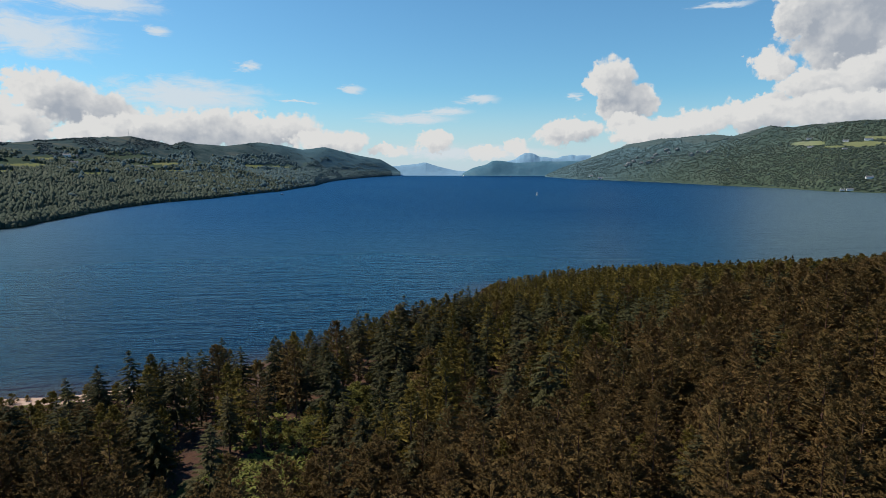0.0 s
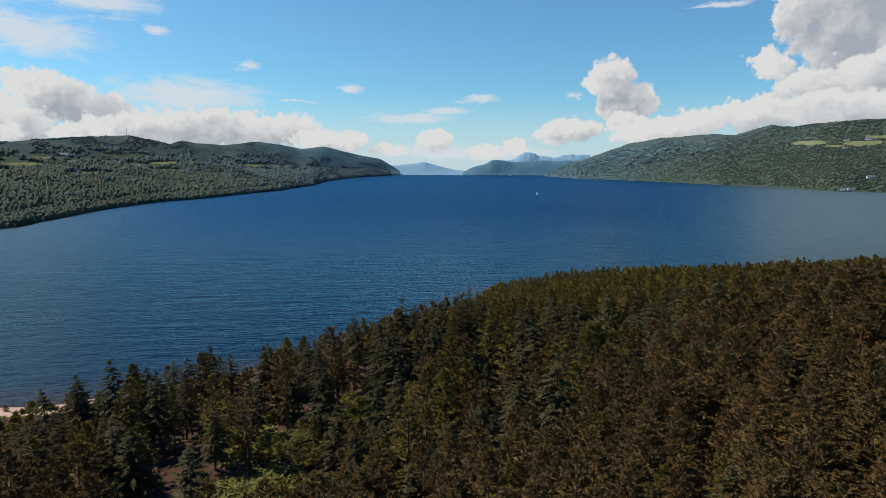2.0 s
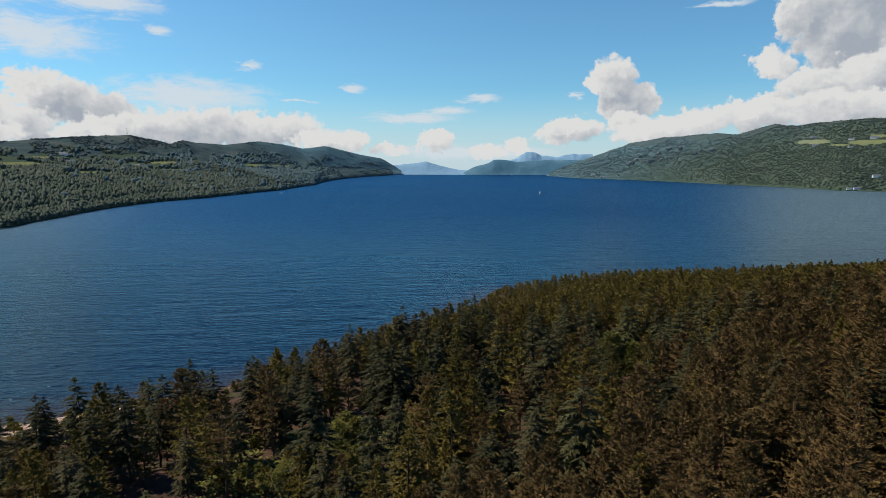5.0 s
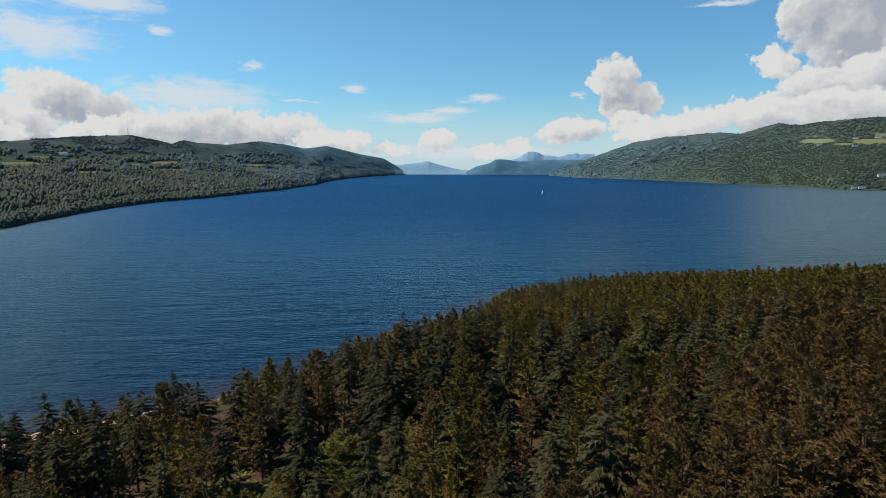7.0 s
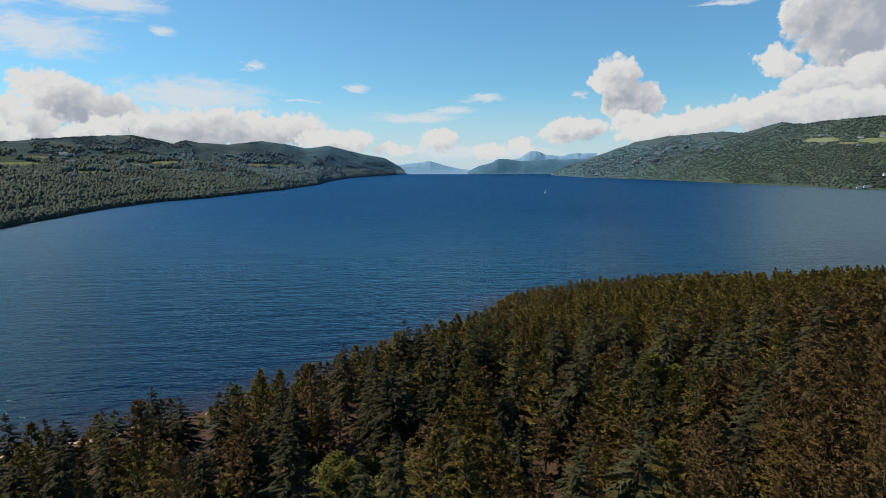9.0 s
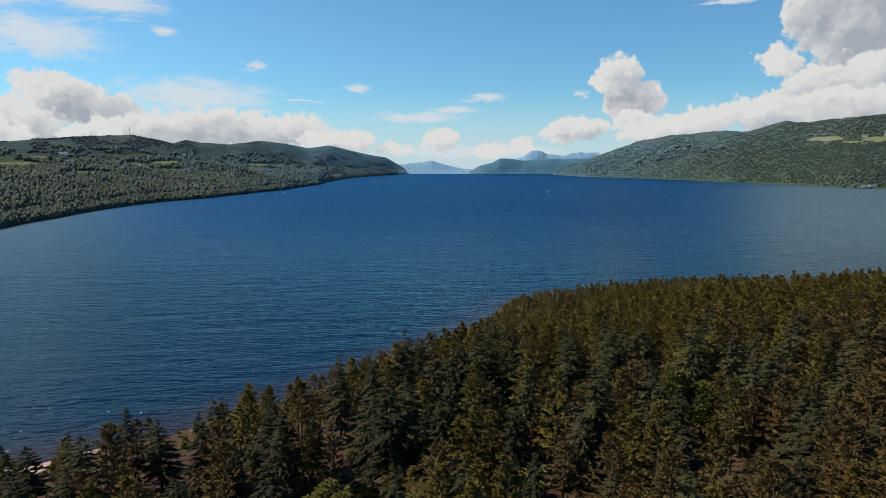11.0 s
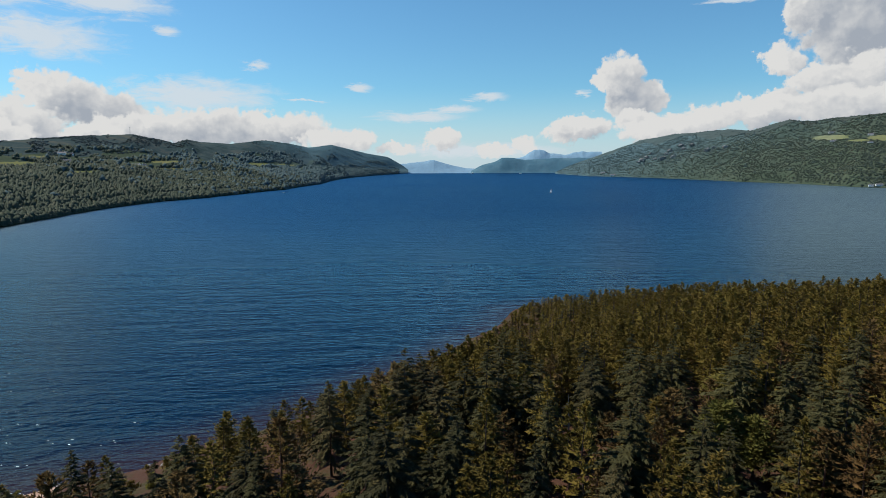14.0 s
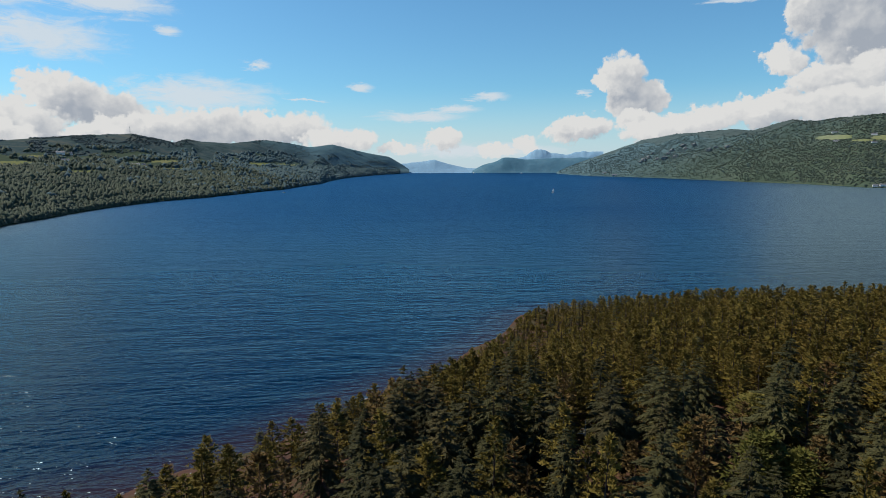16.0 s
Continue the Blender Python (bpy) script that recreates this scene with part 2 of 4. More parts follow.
def water_material():
    mat, n = material("loch_water")
    pos = n.node("ShaderNodeNewGeometry").outputs["Position"]
    shallow = n.node("ShaderNodeAttribute", attribute_name="shallow").outputs["Fac"]
    turned = n.node("ShaderNodeVectorRotate", {"Vector": pos, "Angle": radians(-6)}, rotation_type="Z_AXIS").outputs[0]
    waves = n.noise(n.v("MULTIPLY", turned, (0.055, 0.19, 0.1)), 1.0, 2.0, 0.5, 0.5).outputs[0]
    chop = n.noise(n.v("MULTIPLY", turned, (0.26, 0.62, 0.3)), 1.0, 3.0, 0.55, 0.4).outputs[0]
    fine = n.noise(n.v("MULTIPLY", turned, (0.9, 1.8, 1.0)), 1.0, 2.0, 0.5).outputs[0]
    gust = n.noise(n.v("MULTIPLY", pos, (0.0016, 0.0030, 0)), 1.0, 4.0, 0.6).outputs[0]
    swell = n.noise(n.v("MULTIPLY", turned, (0.018, 0.070, 0.05)), 1.0, 2.0, 0.55, 0.6).outputs[0]
    h = n.m("ADD", n.m("MULTIPLY", waves, 1.35), n.m("MULTIPLY", chop, 1.15))
    h = n.m("ADD", h, n.m("MULTIPLY", swell, 1.5))
    roller = n.noise(n.v("MULTIPLY", turned, (0.005, 0.020, 0.02)), 1.0, 3.0, 0.6, 0.5).outputs[0]
    h = n.m("ADD", h, n.m("MULTIPLY", roller, n.smooth(n.v("LENGTH", pos), 250.0, 900.0, 0.0, 4.0)))
    h = n.m("ADD", h, n.m("MULTIPLY", fine, 0.05))
    deep = n.mix(gust, (0.0003, 0.007, 0.017, 1), (0.0004, 0.009, 0.023, 1))
    col = n.mix(n.m("MULTIPLY", shallow, 0.8), deep, (0.030, 0.013, 0.008, 1))
    away = n.v("LENGTH", pos)
    b = n.node("ShaderNodeBump", {"Height": h, "Distance": n.smooth(away, 150.0, 1500.0, 0.45, 0.55), "Strength": 1.0}).outputs[0]
    body = n.node("ShaderNodeBsdfDiffuse", {"Color": col})
    open_water = n.smooth(away, 120.0, 900.0, 0.20, 0.40)
    rough = n.m("MULTIPLY", open_water, n.smooth(gust, 0.3, 0.7, 0.94, 1.06))
    gloss = n.node("ShaderNodeBsdfGlossy", distribution="BECKMANN", ins={"Color": (0.60, 0.88, 1.0, 1), "Roughness": rough, "Anisotropy": 0.35, "Normal": b,
                                              "Tangent": n.node("ShaderNodeCombineXYZ", [1.0, 0.0, 0.0]).outputs[0]})
    # a ruffled surface mirrors less than a calm one at a low angle
    fac = n.node("ShaderNodeFresnel", {"IOR": 1.333, "Normal": b}).outputs[0]
    fac = n.m("DIVIDE", fac, n.m("MULTIPLY_ADD", fac, 0.85, 1.0))
    out = n.node("ShaderNodeMixShader", [fac, body.outputs[0], gloss.outputs[0]])
    n.node("ShaderNodeOutputMaterial", {0: out.outputs[0]})
    return mat


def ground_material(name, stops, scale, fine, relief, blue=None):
    """Earth, grass or heather; blue: the haze of distance, painted into the farthest slopes' colour."""
    mat, n = material(name)
    pos = n.node("ShaderNodeNewGeometry").outputs["Position"]
    a = n.noise(pos, scale, 5.0, 0.6).outputs[0]
    b = n.noise(pos, fine, 5.0, 0.65).outputs[0]
    f = n.m("ADD", n.m("MULTIPLY", a, 0.6), n.m("MULTIPLY", b, 0.4))
    col = n.ramp(f, stops)
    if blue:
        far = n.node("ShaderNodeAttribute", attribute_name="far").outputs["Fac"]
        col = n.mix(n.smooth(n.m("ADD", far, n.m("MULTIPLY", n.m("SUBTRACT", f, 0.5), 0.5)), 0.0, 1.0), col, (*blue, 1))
    finish(n, col, 0.95, 0.0, b, relief)
    return mat


m_water = water_material()


def floor_material():
    """Needle litter and moss, passing into pinkish sand by the water."""
    mat, n = material("needle_litter_and_sand")
    pos = n.node("ShaderNodeNewGeometry").outputs["Position"]
    sand = n.node("ShaderNodeAttribute", attribute_name="sand").outputs["Fac"]
    a = n.noise(pos, 0.09, 5.0, 0.6).outputs[0]
    b = n.noise(pos, 0.9, 5.0, 0.65).outputs[0]
    f = n.m("ADD", n.m("MULTIPLY", a, 0.6), n.m("MULTIPLY", b, 0.4))
    litter = n.ramp(f, ((0.3, (0.022, 0.016, 0.010)), (0.48, (0.078, 0.036, 0.022)), (0.60, (0.044, 0.042, 0.016)), (0.72, (0.105, 0.052, 0.034))))
    beach = n.ramp(f, ((0.3, (0.26, 0.16, 0.11)), (0.5, (0.42, 0.28, 0.20)), (0.7, (0.55, 0.40, 0.31))))
    edge = n.smooth(n.m("ADD", sand, n.m("MULTIPLY", n.m("SUBTRACT", b, 0.5), 0.9)), 0.4, 0.6)
    finish(n, n.mix(edge, litter, beach), 0.9, 0.2, b, 0.25)
    return mat


m_floor = floor_material()
# last colour of each slope: blue distance haze, mixed in by the far attribute
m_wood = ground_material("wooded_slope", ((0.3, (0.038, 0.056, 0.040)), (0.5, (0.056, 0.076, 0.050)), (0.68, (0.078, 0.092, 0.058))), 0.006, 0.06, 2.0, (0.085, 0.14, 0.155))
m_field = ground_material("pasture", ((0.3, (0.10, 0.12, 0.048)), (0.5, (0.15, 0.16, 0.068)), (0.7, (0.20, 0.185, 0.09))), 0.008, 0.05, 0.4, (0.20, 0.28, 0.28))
# the moor's own stops already hold some of the blue haze
m_moor = ground_material("hazed_moor", ((0.36, (0.022, 0.040, 0.040)), (0.50, (0.050, 0.074, 0.074)), (0.64, (0.092, 0.096, 0.078))), 0.009, 0.05, 1.5, (0.066, 0.120, 0.140))
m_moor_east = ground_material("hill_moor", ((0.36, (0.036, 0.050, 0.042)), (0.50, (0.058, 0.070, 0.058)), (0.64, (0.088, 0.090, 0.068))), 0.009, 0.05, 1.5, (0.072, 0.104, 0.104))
# on the far hills the haze is painted straight into the base colour
m_moor_far = ground_material("hazed_far_moor", ((0.35, (0.060, 0.140, 0.185)), (0.5, (0.076, 0.162, 0.212)), (0.65, (0.11, 0.195, 0.235))), 0.003, 0.02, 1.0)
m_peak_far = ground_material("hazed_far_peak", ((0.3, (0.19, 0.32, 0.42)), (0.7, (0.22, 0.35, 0.45))), 0.003, 0.02, 0.5)
m_crag = ground_material("pale_crag", ((0.3, (0.14, 0.15, 0.14)), (0.5, (0.24, 0.245, 0.24)), (0.7, (0.36, 0.36, 0.35))), 0.05, 0.4, 1.0)
m_rock = ground_material("grey_crag", ((0.3, (0.11, 0.10, 0.095)), (0.5, (0.25, 0.235, 0.225)), (0.7, (0.38, 0.36, 0.34))), 0.05, 0.4, 1.5)
m_white = plain("white_render", (0.78, 0.77, 0.74), 0.7, 0.06)
m_slate = plain("slate_roof", (0.13, 0.13, 0.14), 0.6, 0.3)
m_sail = plain("sail_cloth", (0.82, 0.82, 0.80), 0.7, 0.05)
m_pane = plain("window_pane", (0.03, 0.035, 0.04), 0.1, 0.2)
m_steel = plain("galvanised_steel", (0.35, 0.36, 0.37), 0.45, 0.2, metal=0.8)


# ---- mesh tools ----
def mesh_of(name, verts, faces, mats=(), smooth=False, index=None, attrs=()):
    """A mesh from arrays: faces an (n, 3) or (n, 4) array."""
    verts, faces = np.asarray(verts, dtype=np.float32), np.asarray(faces, dtype=np.int32)
    me = bpy.data.meshes.new(name)
    k = faces.shape[1]
    me.vertices.add(len(verts)), me.loops.add(faces.size), me.polygons.add(len(faces))
    me.vertices.foreach_set("co", verts.ravel())
    me.loops.foreach_set("vertex_index", faces.ravel())
    me.polygons.foreach_set("loop_start", np.arange(0, faces.size, k, dtype=np.int32))
    for m in mats:
        me.materials.append(m)
    if index is not None:
        me.polygons.foreach_set("material_index", np.asarray(index, dtype=np.int32))
    me.polygons.foreach_set("use_smooth", np.full(len(faces), smooth))
    for key, vals in attrs:
        a = me.attributes.new(key, "FLOAT", "POINT")
        a.data.foreach_set("value", np.asarray(vals, dtype=np.float32).ravel())
    me.update(calc_edges=True)
    me.validate()
    return me


def part_mesh(name, me, parent, label=""):
    ob = new(name, me)
    ob.parent = parent
    return tagged(ob, label)


def part(name, bm, mat, parent, label=""):
    me = bpy.data.meshes.new(name)
    bm.to_mesh(me)
    bm.free()
    me.materials.append(mat)
    return part_mesh(name, me, parent, label)


def grid_faces(rows, cols):
    i = np.arange(rows - 1)[:, None] * cols + np.arange(cols - 1)[None, :]
    return np.stack([i, i + 1, i + cols + 1, i + cols], -1).reshape(-1, 4)


def ease(x):
    x = np.clip(x, 0, 1)
    return x * x * (3 - 2 * x)


def fbm(x, y, seed=0.0, octaves=5, gain=0.5):
    """Smooth lattice noise in about -1..1, for arrays."""
    x, y = np.asarray(x, float), np.asarray(y, float)
    total, amp = np.zeros(np.broadcast(x, y).shape), 1.0
    for o in range(octaves):
        fx, fy = x * 2 ** o + 17.3 * o + seed, y * 2 ** o - 9.1 * o + seed * 1.7
        ix, iy = np.floor(fx), np.floor(fy)
        u, v = fx - ix, fy - iy
        u, v = u * u * (3 - 2 * u), v * v * (3 - 2 * v)

        def h(a, b):
            s = np.sin(a * 127.1 + b * 311.7 + seed) * 43758.5453
            return (s - np.floor(s)) * 2 - 1
        total = total + amp * ((h(ix, iy) * (1 - u) + h(ix + 1, iy) * u) * (1 - v) + (h(ix, iy + 1) * (1 - u) + h(ix + 1, iy + 1) * u) * v)
        amp *= gain
    return total


# ---- the lie of the land ----
# The loch is some 1.8 km wide and runs away for tens of kilometres. Past 2 km all distances are drawn in,
# along the lines of sight from the middle of the flight, so that the far end lies within 4.8 km.
MID = np.array([0.0, 40.0, 59.0])


def draw_in(p):
    p = np.asarray(p, float)
    r = p - MID
    d = np.linalg.norm(r, axis=-1, keepdims=True)
    return MID + r * drawn(d) / np.maximum(d, 1e-6)


def drawn(d):
    return np.where(d < 2000, d, 2000 + 2700 * (1 - np.exp(-np.maximum(d - 2000, 0) / 2700)))


def undrawn(g):
    return np.where(g < 2000, g, 2000 - 2700 * np.log(np.maximum(1 - (np.minimum(g, 4690) - 2000) / 2700, 1e-3)))


SHORE = np.array([(-700, -500), (-480, -160), (-320, 60), (-200, 136), (-121, 155), (-100, 158), (-80, 170), (-65, 179), (-49, 193), (-35, 209), (-24, 226),
                  (-11, 241), (2, 262), (16, 289), (22, 311), (40, 322), (80, 318), (130, 316), (190, 330), (270, 352), (380, 340), (560, 230), (760, 0), (900, -500)], float)


def inland(x, y):
    """Metres from the near shore; negative on the water."""
    x, y = np.asarray(x, float), np.asarray(y, float)
    best, side = np.full(np.broadcast(x, y).shape, 1e9), None
    inside = np.zeros(best.shape, bool)
    n = len(SHORE)
    for k in range(n):
        (ax, ay), (bx, by) = SHORE[k], SHORE[(k + 1) % n]
        dx, dy = bx - ax, by - ay
        if k < n - 1:
            t = np.clip(((x - ax) * dx + (y - ay) * dy) / (dx * dx + dy * dy), 0, 1)
            best = np.minimum(best, np.hypot(x - ax - t * dx, y - ay - t * dy))
        inside ^= ((ay > y) != (by > y)) & (x < dx * (y - ay) / (dy if dy else 1e-9) + ax)
    return np.where(inside, best, -best)


def ground_height(x, y):
    s = inland(x, y) + 1.5 * fbm(np.asarray(x) / 14, np.asarray(y) / 14, 3.0, 3)
    z = np.where(s < 0, s * 0.12, 0.09 * np.minimum(s, 14) + 0.055 * np.clip(s - 14, 0, 60))
    z = np.maximum(z, -5)
    # the land climbs away from the loch to the south-east
    steep = np.interp(y, (60, 100, 141, 164, 193, 223, 245, 275), (0.38, 0.36, 0.23, 0.18, 0.13, 0.10, 0.06, 0.02))
    foot = np.interp(y, (0, 66, 100, 141, 164, 193), (-12, -6, 0, 17, 22, 25))
    up = 6 * np.logaddexp(0, (x - foot) / 6)
    hill = steep * 160 * np.tanh(up / 160)
    rough = 0.5 * fbm(np.asarray(x) / 9, np.asarray(y) / 9, 8.0, 4) * ease(s / 12)
    return z + hill * ease(s / 40) + rough


def make_near_ground():
    xs, ys = np.arange(-440, 441, 4.0), np.arange(-400, 361, 4.0)
    gx, gy = np.meshgrid(xs, ys)
    z = ground_height(gx, gy)
    v = np.stack([gx, gy, z], -1).reshape(-1, 3)
    s = inland(v[:, 0], v[:, 1])
    wide = np.where(v[:, 0] < -72, 8.0, -3.0) + 2.5 * fbm(v[:, 0] / 20, v[:, 1] / 20, 1.0, 2)
    me = mesh_of("ground", v, grid_faces(len(ys), len(xs)), [m_floor], True, attrs=[("sand", np.clip(0.5 + (wide - s) / 8, 0, 1))])
    tagged(new("ground", me), "needle-strewn brown forest floor sloping down to a narrow sandy beach", "ground", kind="structure")


def make_water():
    th = np.radians(np.concatenate([np.arange(-180, -60, 4.0), np.arange(-60, 60, 0.6), np.arange(60, 180.1, 4.0)]))
    r = np.concatenate([np.arange(40, 360, 4.0), 360 * (9500 / 360) ** np.linspace(0, 1, 90)])
    tt, rr = np.meshgrid(th, r)
    x, y = MID[0] + rr * np.sin(tt), MID[1] + rr * np.cos(tt)
    v = np.stack([x, y, np.zeros_like(x)], -1).reshape(-1, 3)
    s = inland(v[:, 0], v[:, 1])
    shallow = ease(1 + (s - 2) / 24)
    me = mesh_of("water", draw_in(v), grid_faces(len(r), len(th)), [m_water], True, attrs=[("shallow", shallow)])
    tagged(new("water", me), "deep blue rippled loch water, brownish in the shallows", "water", kind="structure")


def polar(az, d):
    a = np.radians(az)
    return MID[0] + d * np.sin(a), MID[1] + d * np.cos(a)


# bearings of the left shore and right shore, with their distances
LEFT_SHORE = ((-80, -60, -37.3, -33.2, -29.5, -25.6, -22.1, -19, -15.5, -12.4, -10.8, -8.1, -6.0, -4.0),
              (470, 520, 755, 905, 1085, 1258, 1380, 1580, 1866, 2490, 3605, 5420, 7200, 9440))
LEFT_RIDGE = ((-80, -55, -36.8, -34.6, -30.4, -27.9, -25.9, -24.6, -23.7, -22.6, -20.2, -18, -15.3, -13.3, -11.2, -8.1, -6, -4.6, -3.8),
              (3.0, 2.6, 2.15, 2.45, 2.75, 2.92, 2.5, 2.22, 2.64, 2.38, 2.25, 2.58, 2.38, 2.0, 2.23, 1.5, 1.15, 0.35, -0.25))
RIGHT_SHORE = ((9.8, 11.2, 12.8, 16.4, 21.2, 25.8, 30, 33.9, 36.4, 50, 80), (7600, 6200, 5080, 4460, 3600, 2940, 2610, 2240, 2210, 1900, 1700))
RIGHT_RIDGE = ((9.8, 11.2, 14.3, 17.2, 20.1, 24.6, 26, 28.9, 30.5, 33.5, 36, 50, 80), (-0.25, 0.3, 1.45, 2.45, 2.95, 3.2, 3.12, 3.92, 3.67, 3.98, 4.05, 4.4, 3.0))


def slope_point(az, t, side):
    """A place on the left or right hillside: t is 0 at the shore, 1 on the ridge."""
    shore, ridge = (LEFT_SHORE, LEFT_RIDGE) if side == "left" else (RIGHT_SHORE, RIGHT_RIDGE)
    ds = np.interp(az, *shore)
    top = np.radians(np.interp(az, *ridge))
    if side == "left":
        dr = ds + (850 + 900 * ease((az + 20) / 10)) / np.sin(np.radians(np.clip(np.abs(az), 3.5, 80)))
        zf = 59 + np.radians(0.55 - 0.55 * ease((az + 24) / 14)) * (ds + 0.42 * (dr - ds))
    else:
        dr = ds + 900 / np.sin(np.radians(np.clip(np.abs(az), 3.5, 80)))
        zf = 59 + np.radians(np.interp(az, *ridge) * 0.42 + 0.1) * (ds + 0.42 * (dr - ds))
    zr = 59 + np.tan(top) * dr
    zr, zf = np.maximum(zr, 4), np.maximum(np.minimum(zf, zr * 0.8), 3)
    tt = np.clip(t, 0, 3)
    low = zf * np.clip(tt / 0.42, 0, 1) ** 0.8
    high = (zr - zf) * ease((tt - 0.38) / 0.62)
    fall = np.where(tt > 1, 1 - 0.7 * (tt - 1), 1)
    d = ds + (dr - ds) * tt
    # even steps along the drawn-in slope
    even = undrawn(drawn(ds) + (drawn(dr) - drawn(ds)) * tt)
    x, y = polar(az, even)
    lump = (0.045 * zr + 2) * fbm(x / 260, y / 260, 5.0 if side == "left" else 2.0, 4) * ease(tt / 0.25) * (1 - 0.85 * np.exp(-((tt - 1) / 0.10) ** 2))
    z = (low + high) * fall + lump
    z = 59 + (z - 59) * even / d
    z = np.where(tt <= 0.001, -4, z)
    return np.stack([x, y, np.broadcast_to(z, x.shape)], -1)


# pastures: bearing, height in degrees, half sizes of both
LEFT_FIELDS = ((-35.9, 0.43, 1.5, 0.24), (-33.8, 0.98, 1.4, 0.16), (-31.5, -0.22, 1.6, 0.20), (-25.4, 0.70, 1.2, 0.10), (-25.1, 0.02, 1.5, 0.14),
               (-18.2, 0.50, 1.2, 0.12), (-15.4, 0.42, 0.9, 0.10), (-37.5, -0.05, 1.2, 0.18), (-29.5, 0.72, 0.8, 0.08), (-22.4, 0.40, 0.7, 0.07), (-16.7, -1.15, 0.35, 0.06))
RIGHT_FIELDS = ((31.7, 2.40, 1.3, 0.17), (35.3, 2.30, 1.3, 0.20), (33.6, 2.12, 0.6, 0.08), (38.2, 2.3, 1.4, 0.25), (36.4, 2.75, 1.0, 0.12))


def height_angle(p):
    r = p - MID
    return np.degrees(np.arctan2(r[..., 2], np.hypot(r[..., 0], r[..., 1])))


def in_fields(az, el, fields):
    w = 0.35 * fbm(az * 1.7, el * 6, 4.0, 2)
    hit = np.zeros(np.shape(az), bool)
    for a, b, ra, rb in fields:
        hit |= np.abs((az - a) / ra) ** 2.6 + np.abs((el - b) / rb) ** 2.6 < 1 + w
    return hit


def on_slope(az, el, side):
    """The place on a hillside that shows at a bearing and a height in degrees."""
    t = np.linspace(0.004, 1.0, 500)
    p = slope_point(np.full(500, float(az)), t, side)
    k = int(np.argmax(height_angle(p) >= el)) if (height_angle(p) >= el).any() else 499
    return p[k]


def make_hillside(name, side, label):
    az = np.arange(-80, -3.9, 0.22) if side == "left" else np.arange(9.8, 80, 0.22)
    t = np.concatenate([[0, 0.004], np.linspace(0.02, 1.1, 110), [1.3, 1.7, 2.2]])
    aa, tt = np.meshgrid(az, t)
    v = slope_point(aa, tt, side).reshape(-1, 3)
    f = grid_faces(len(t), len(az))
    ca, ct = aa.reshape(-1)[f].mean(1), tt.reshape(-1)[f].mean(1)
    ce = height_angle(v[f].mean(1))
    idx = np.zeros(len(f), int)
    if side == "left":
        idx[(ct > 0.60 + 0.08 * fbm(ca, ct * 4, 2.0, 3) - 0.25 * ease((ca + 16) / 10))] = 2
        idx[in_fields(ca, ce, LEFT_FIELDS)] = 1
    else:
        idx[(ct > 0.80 + 0.06 * ease((ca - 24) / 8) + 0.05 * fbm(ca * 0.8, ct * 3, 7.0, 3))] = 2
        idx[in_fields(ca, ce, RIGHT_FIELDS)] = 1
    # grows with distance: how much haze blue goes into the slope colours
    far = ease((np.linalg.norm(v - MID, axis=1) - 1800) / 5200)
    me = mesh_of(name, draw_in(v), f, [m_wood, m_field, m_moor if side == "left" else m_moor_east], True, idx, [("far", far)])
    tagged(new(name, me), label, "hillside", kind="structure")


def make_far_hill(name, crest, dist, depth, mat, label):
    """A far hill across the end of the loch, at its drawn-in distance: crest is bearings and heights in degrees."""
    az = np.linspace(crest[0][0], crest[0][-1], 140)
    t = np.linspace(0, 1.3, 24)
    aa, tt = np.meshgrid(az, t)
    top = 59 + np.tan(np.radians(np.interp(aa, *crest))) * (dist + depth)
    foot = 59 - np.tan(np.radians(0.45)) * dist
    x, y = polar(aa, dist + depth * tt)
    z = foot + (top - foot) * ease(tt ** 0.8) * np.where(tt > 1, 1 - 0.6 * (tt - 1), 1)
    z = z + 0.06 * (top - foot) * fbm(x / 130, y / 130, dist * 0.001, 4) * ease(tt / 0.3)
    me = mesh_of(name, np.stack([x, y, z], -1).reshape(-1, 3), grid_faces(24, 140), [mat], True)
    tagged(new(name, me), label, "hill", kind="structure")


make_near_ground()
make_water()
make_hillside("hillside_west", "left", "long wooded hillside with pastures below a dark moor ridge, haze painted in")
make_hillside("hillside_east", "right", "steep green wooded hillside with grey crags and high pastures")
# the haze over these three hills lies in their base colours
make_far_hill("hill_far_gap", ((-5.5, -4.1, -2.6, -1.65, -0.6, 0.5, 1.4, 3.0), (0.5, 0.62, 0.75, 0.95, 0.62, 0.30, 0.12, 0.06)), 4640, 220, m_peak_far, "distant hill at the end of the loch, painted pale blue with haze")
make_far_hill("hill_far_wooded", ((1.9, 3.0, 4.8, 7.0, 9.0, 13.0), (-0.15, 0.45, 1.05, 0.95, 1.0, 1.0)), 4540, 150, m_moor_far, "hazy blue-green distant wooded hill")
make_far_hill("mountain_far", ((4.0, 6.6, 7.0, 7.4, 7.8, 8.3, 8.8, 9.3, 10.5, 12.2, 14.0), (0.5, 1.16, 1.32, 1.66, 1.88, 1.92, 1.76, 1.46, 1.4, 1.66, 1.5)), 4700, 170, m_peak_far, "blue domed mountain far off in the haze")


# ---- trees ----
def unit(v):
    return v / np.maximum(np.linalg.norm(v, axis=-1, keepdims=True), 1e-9)


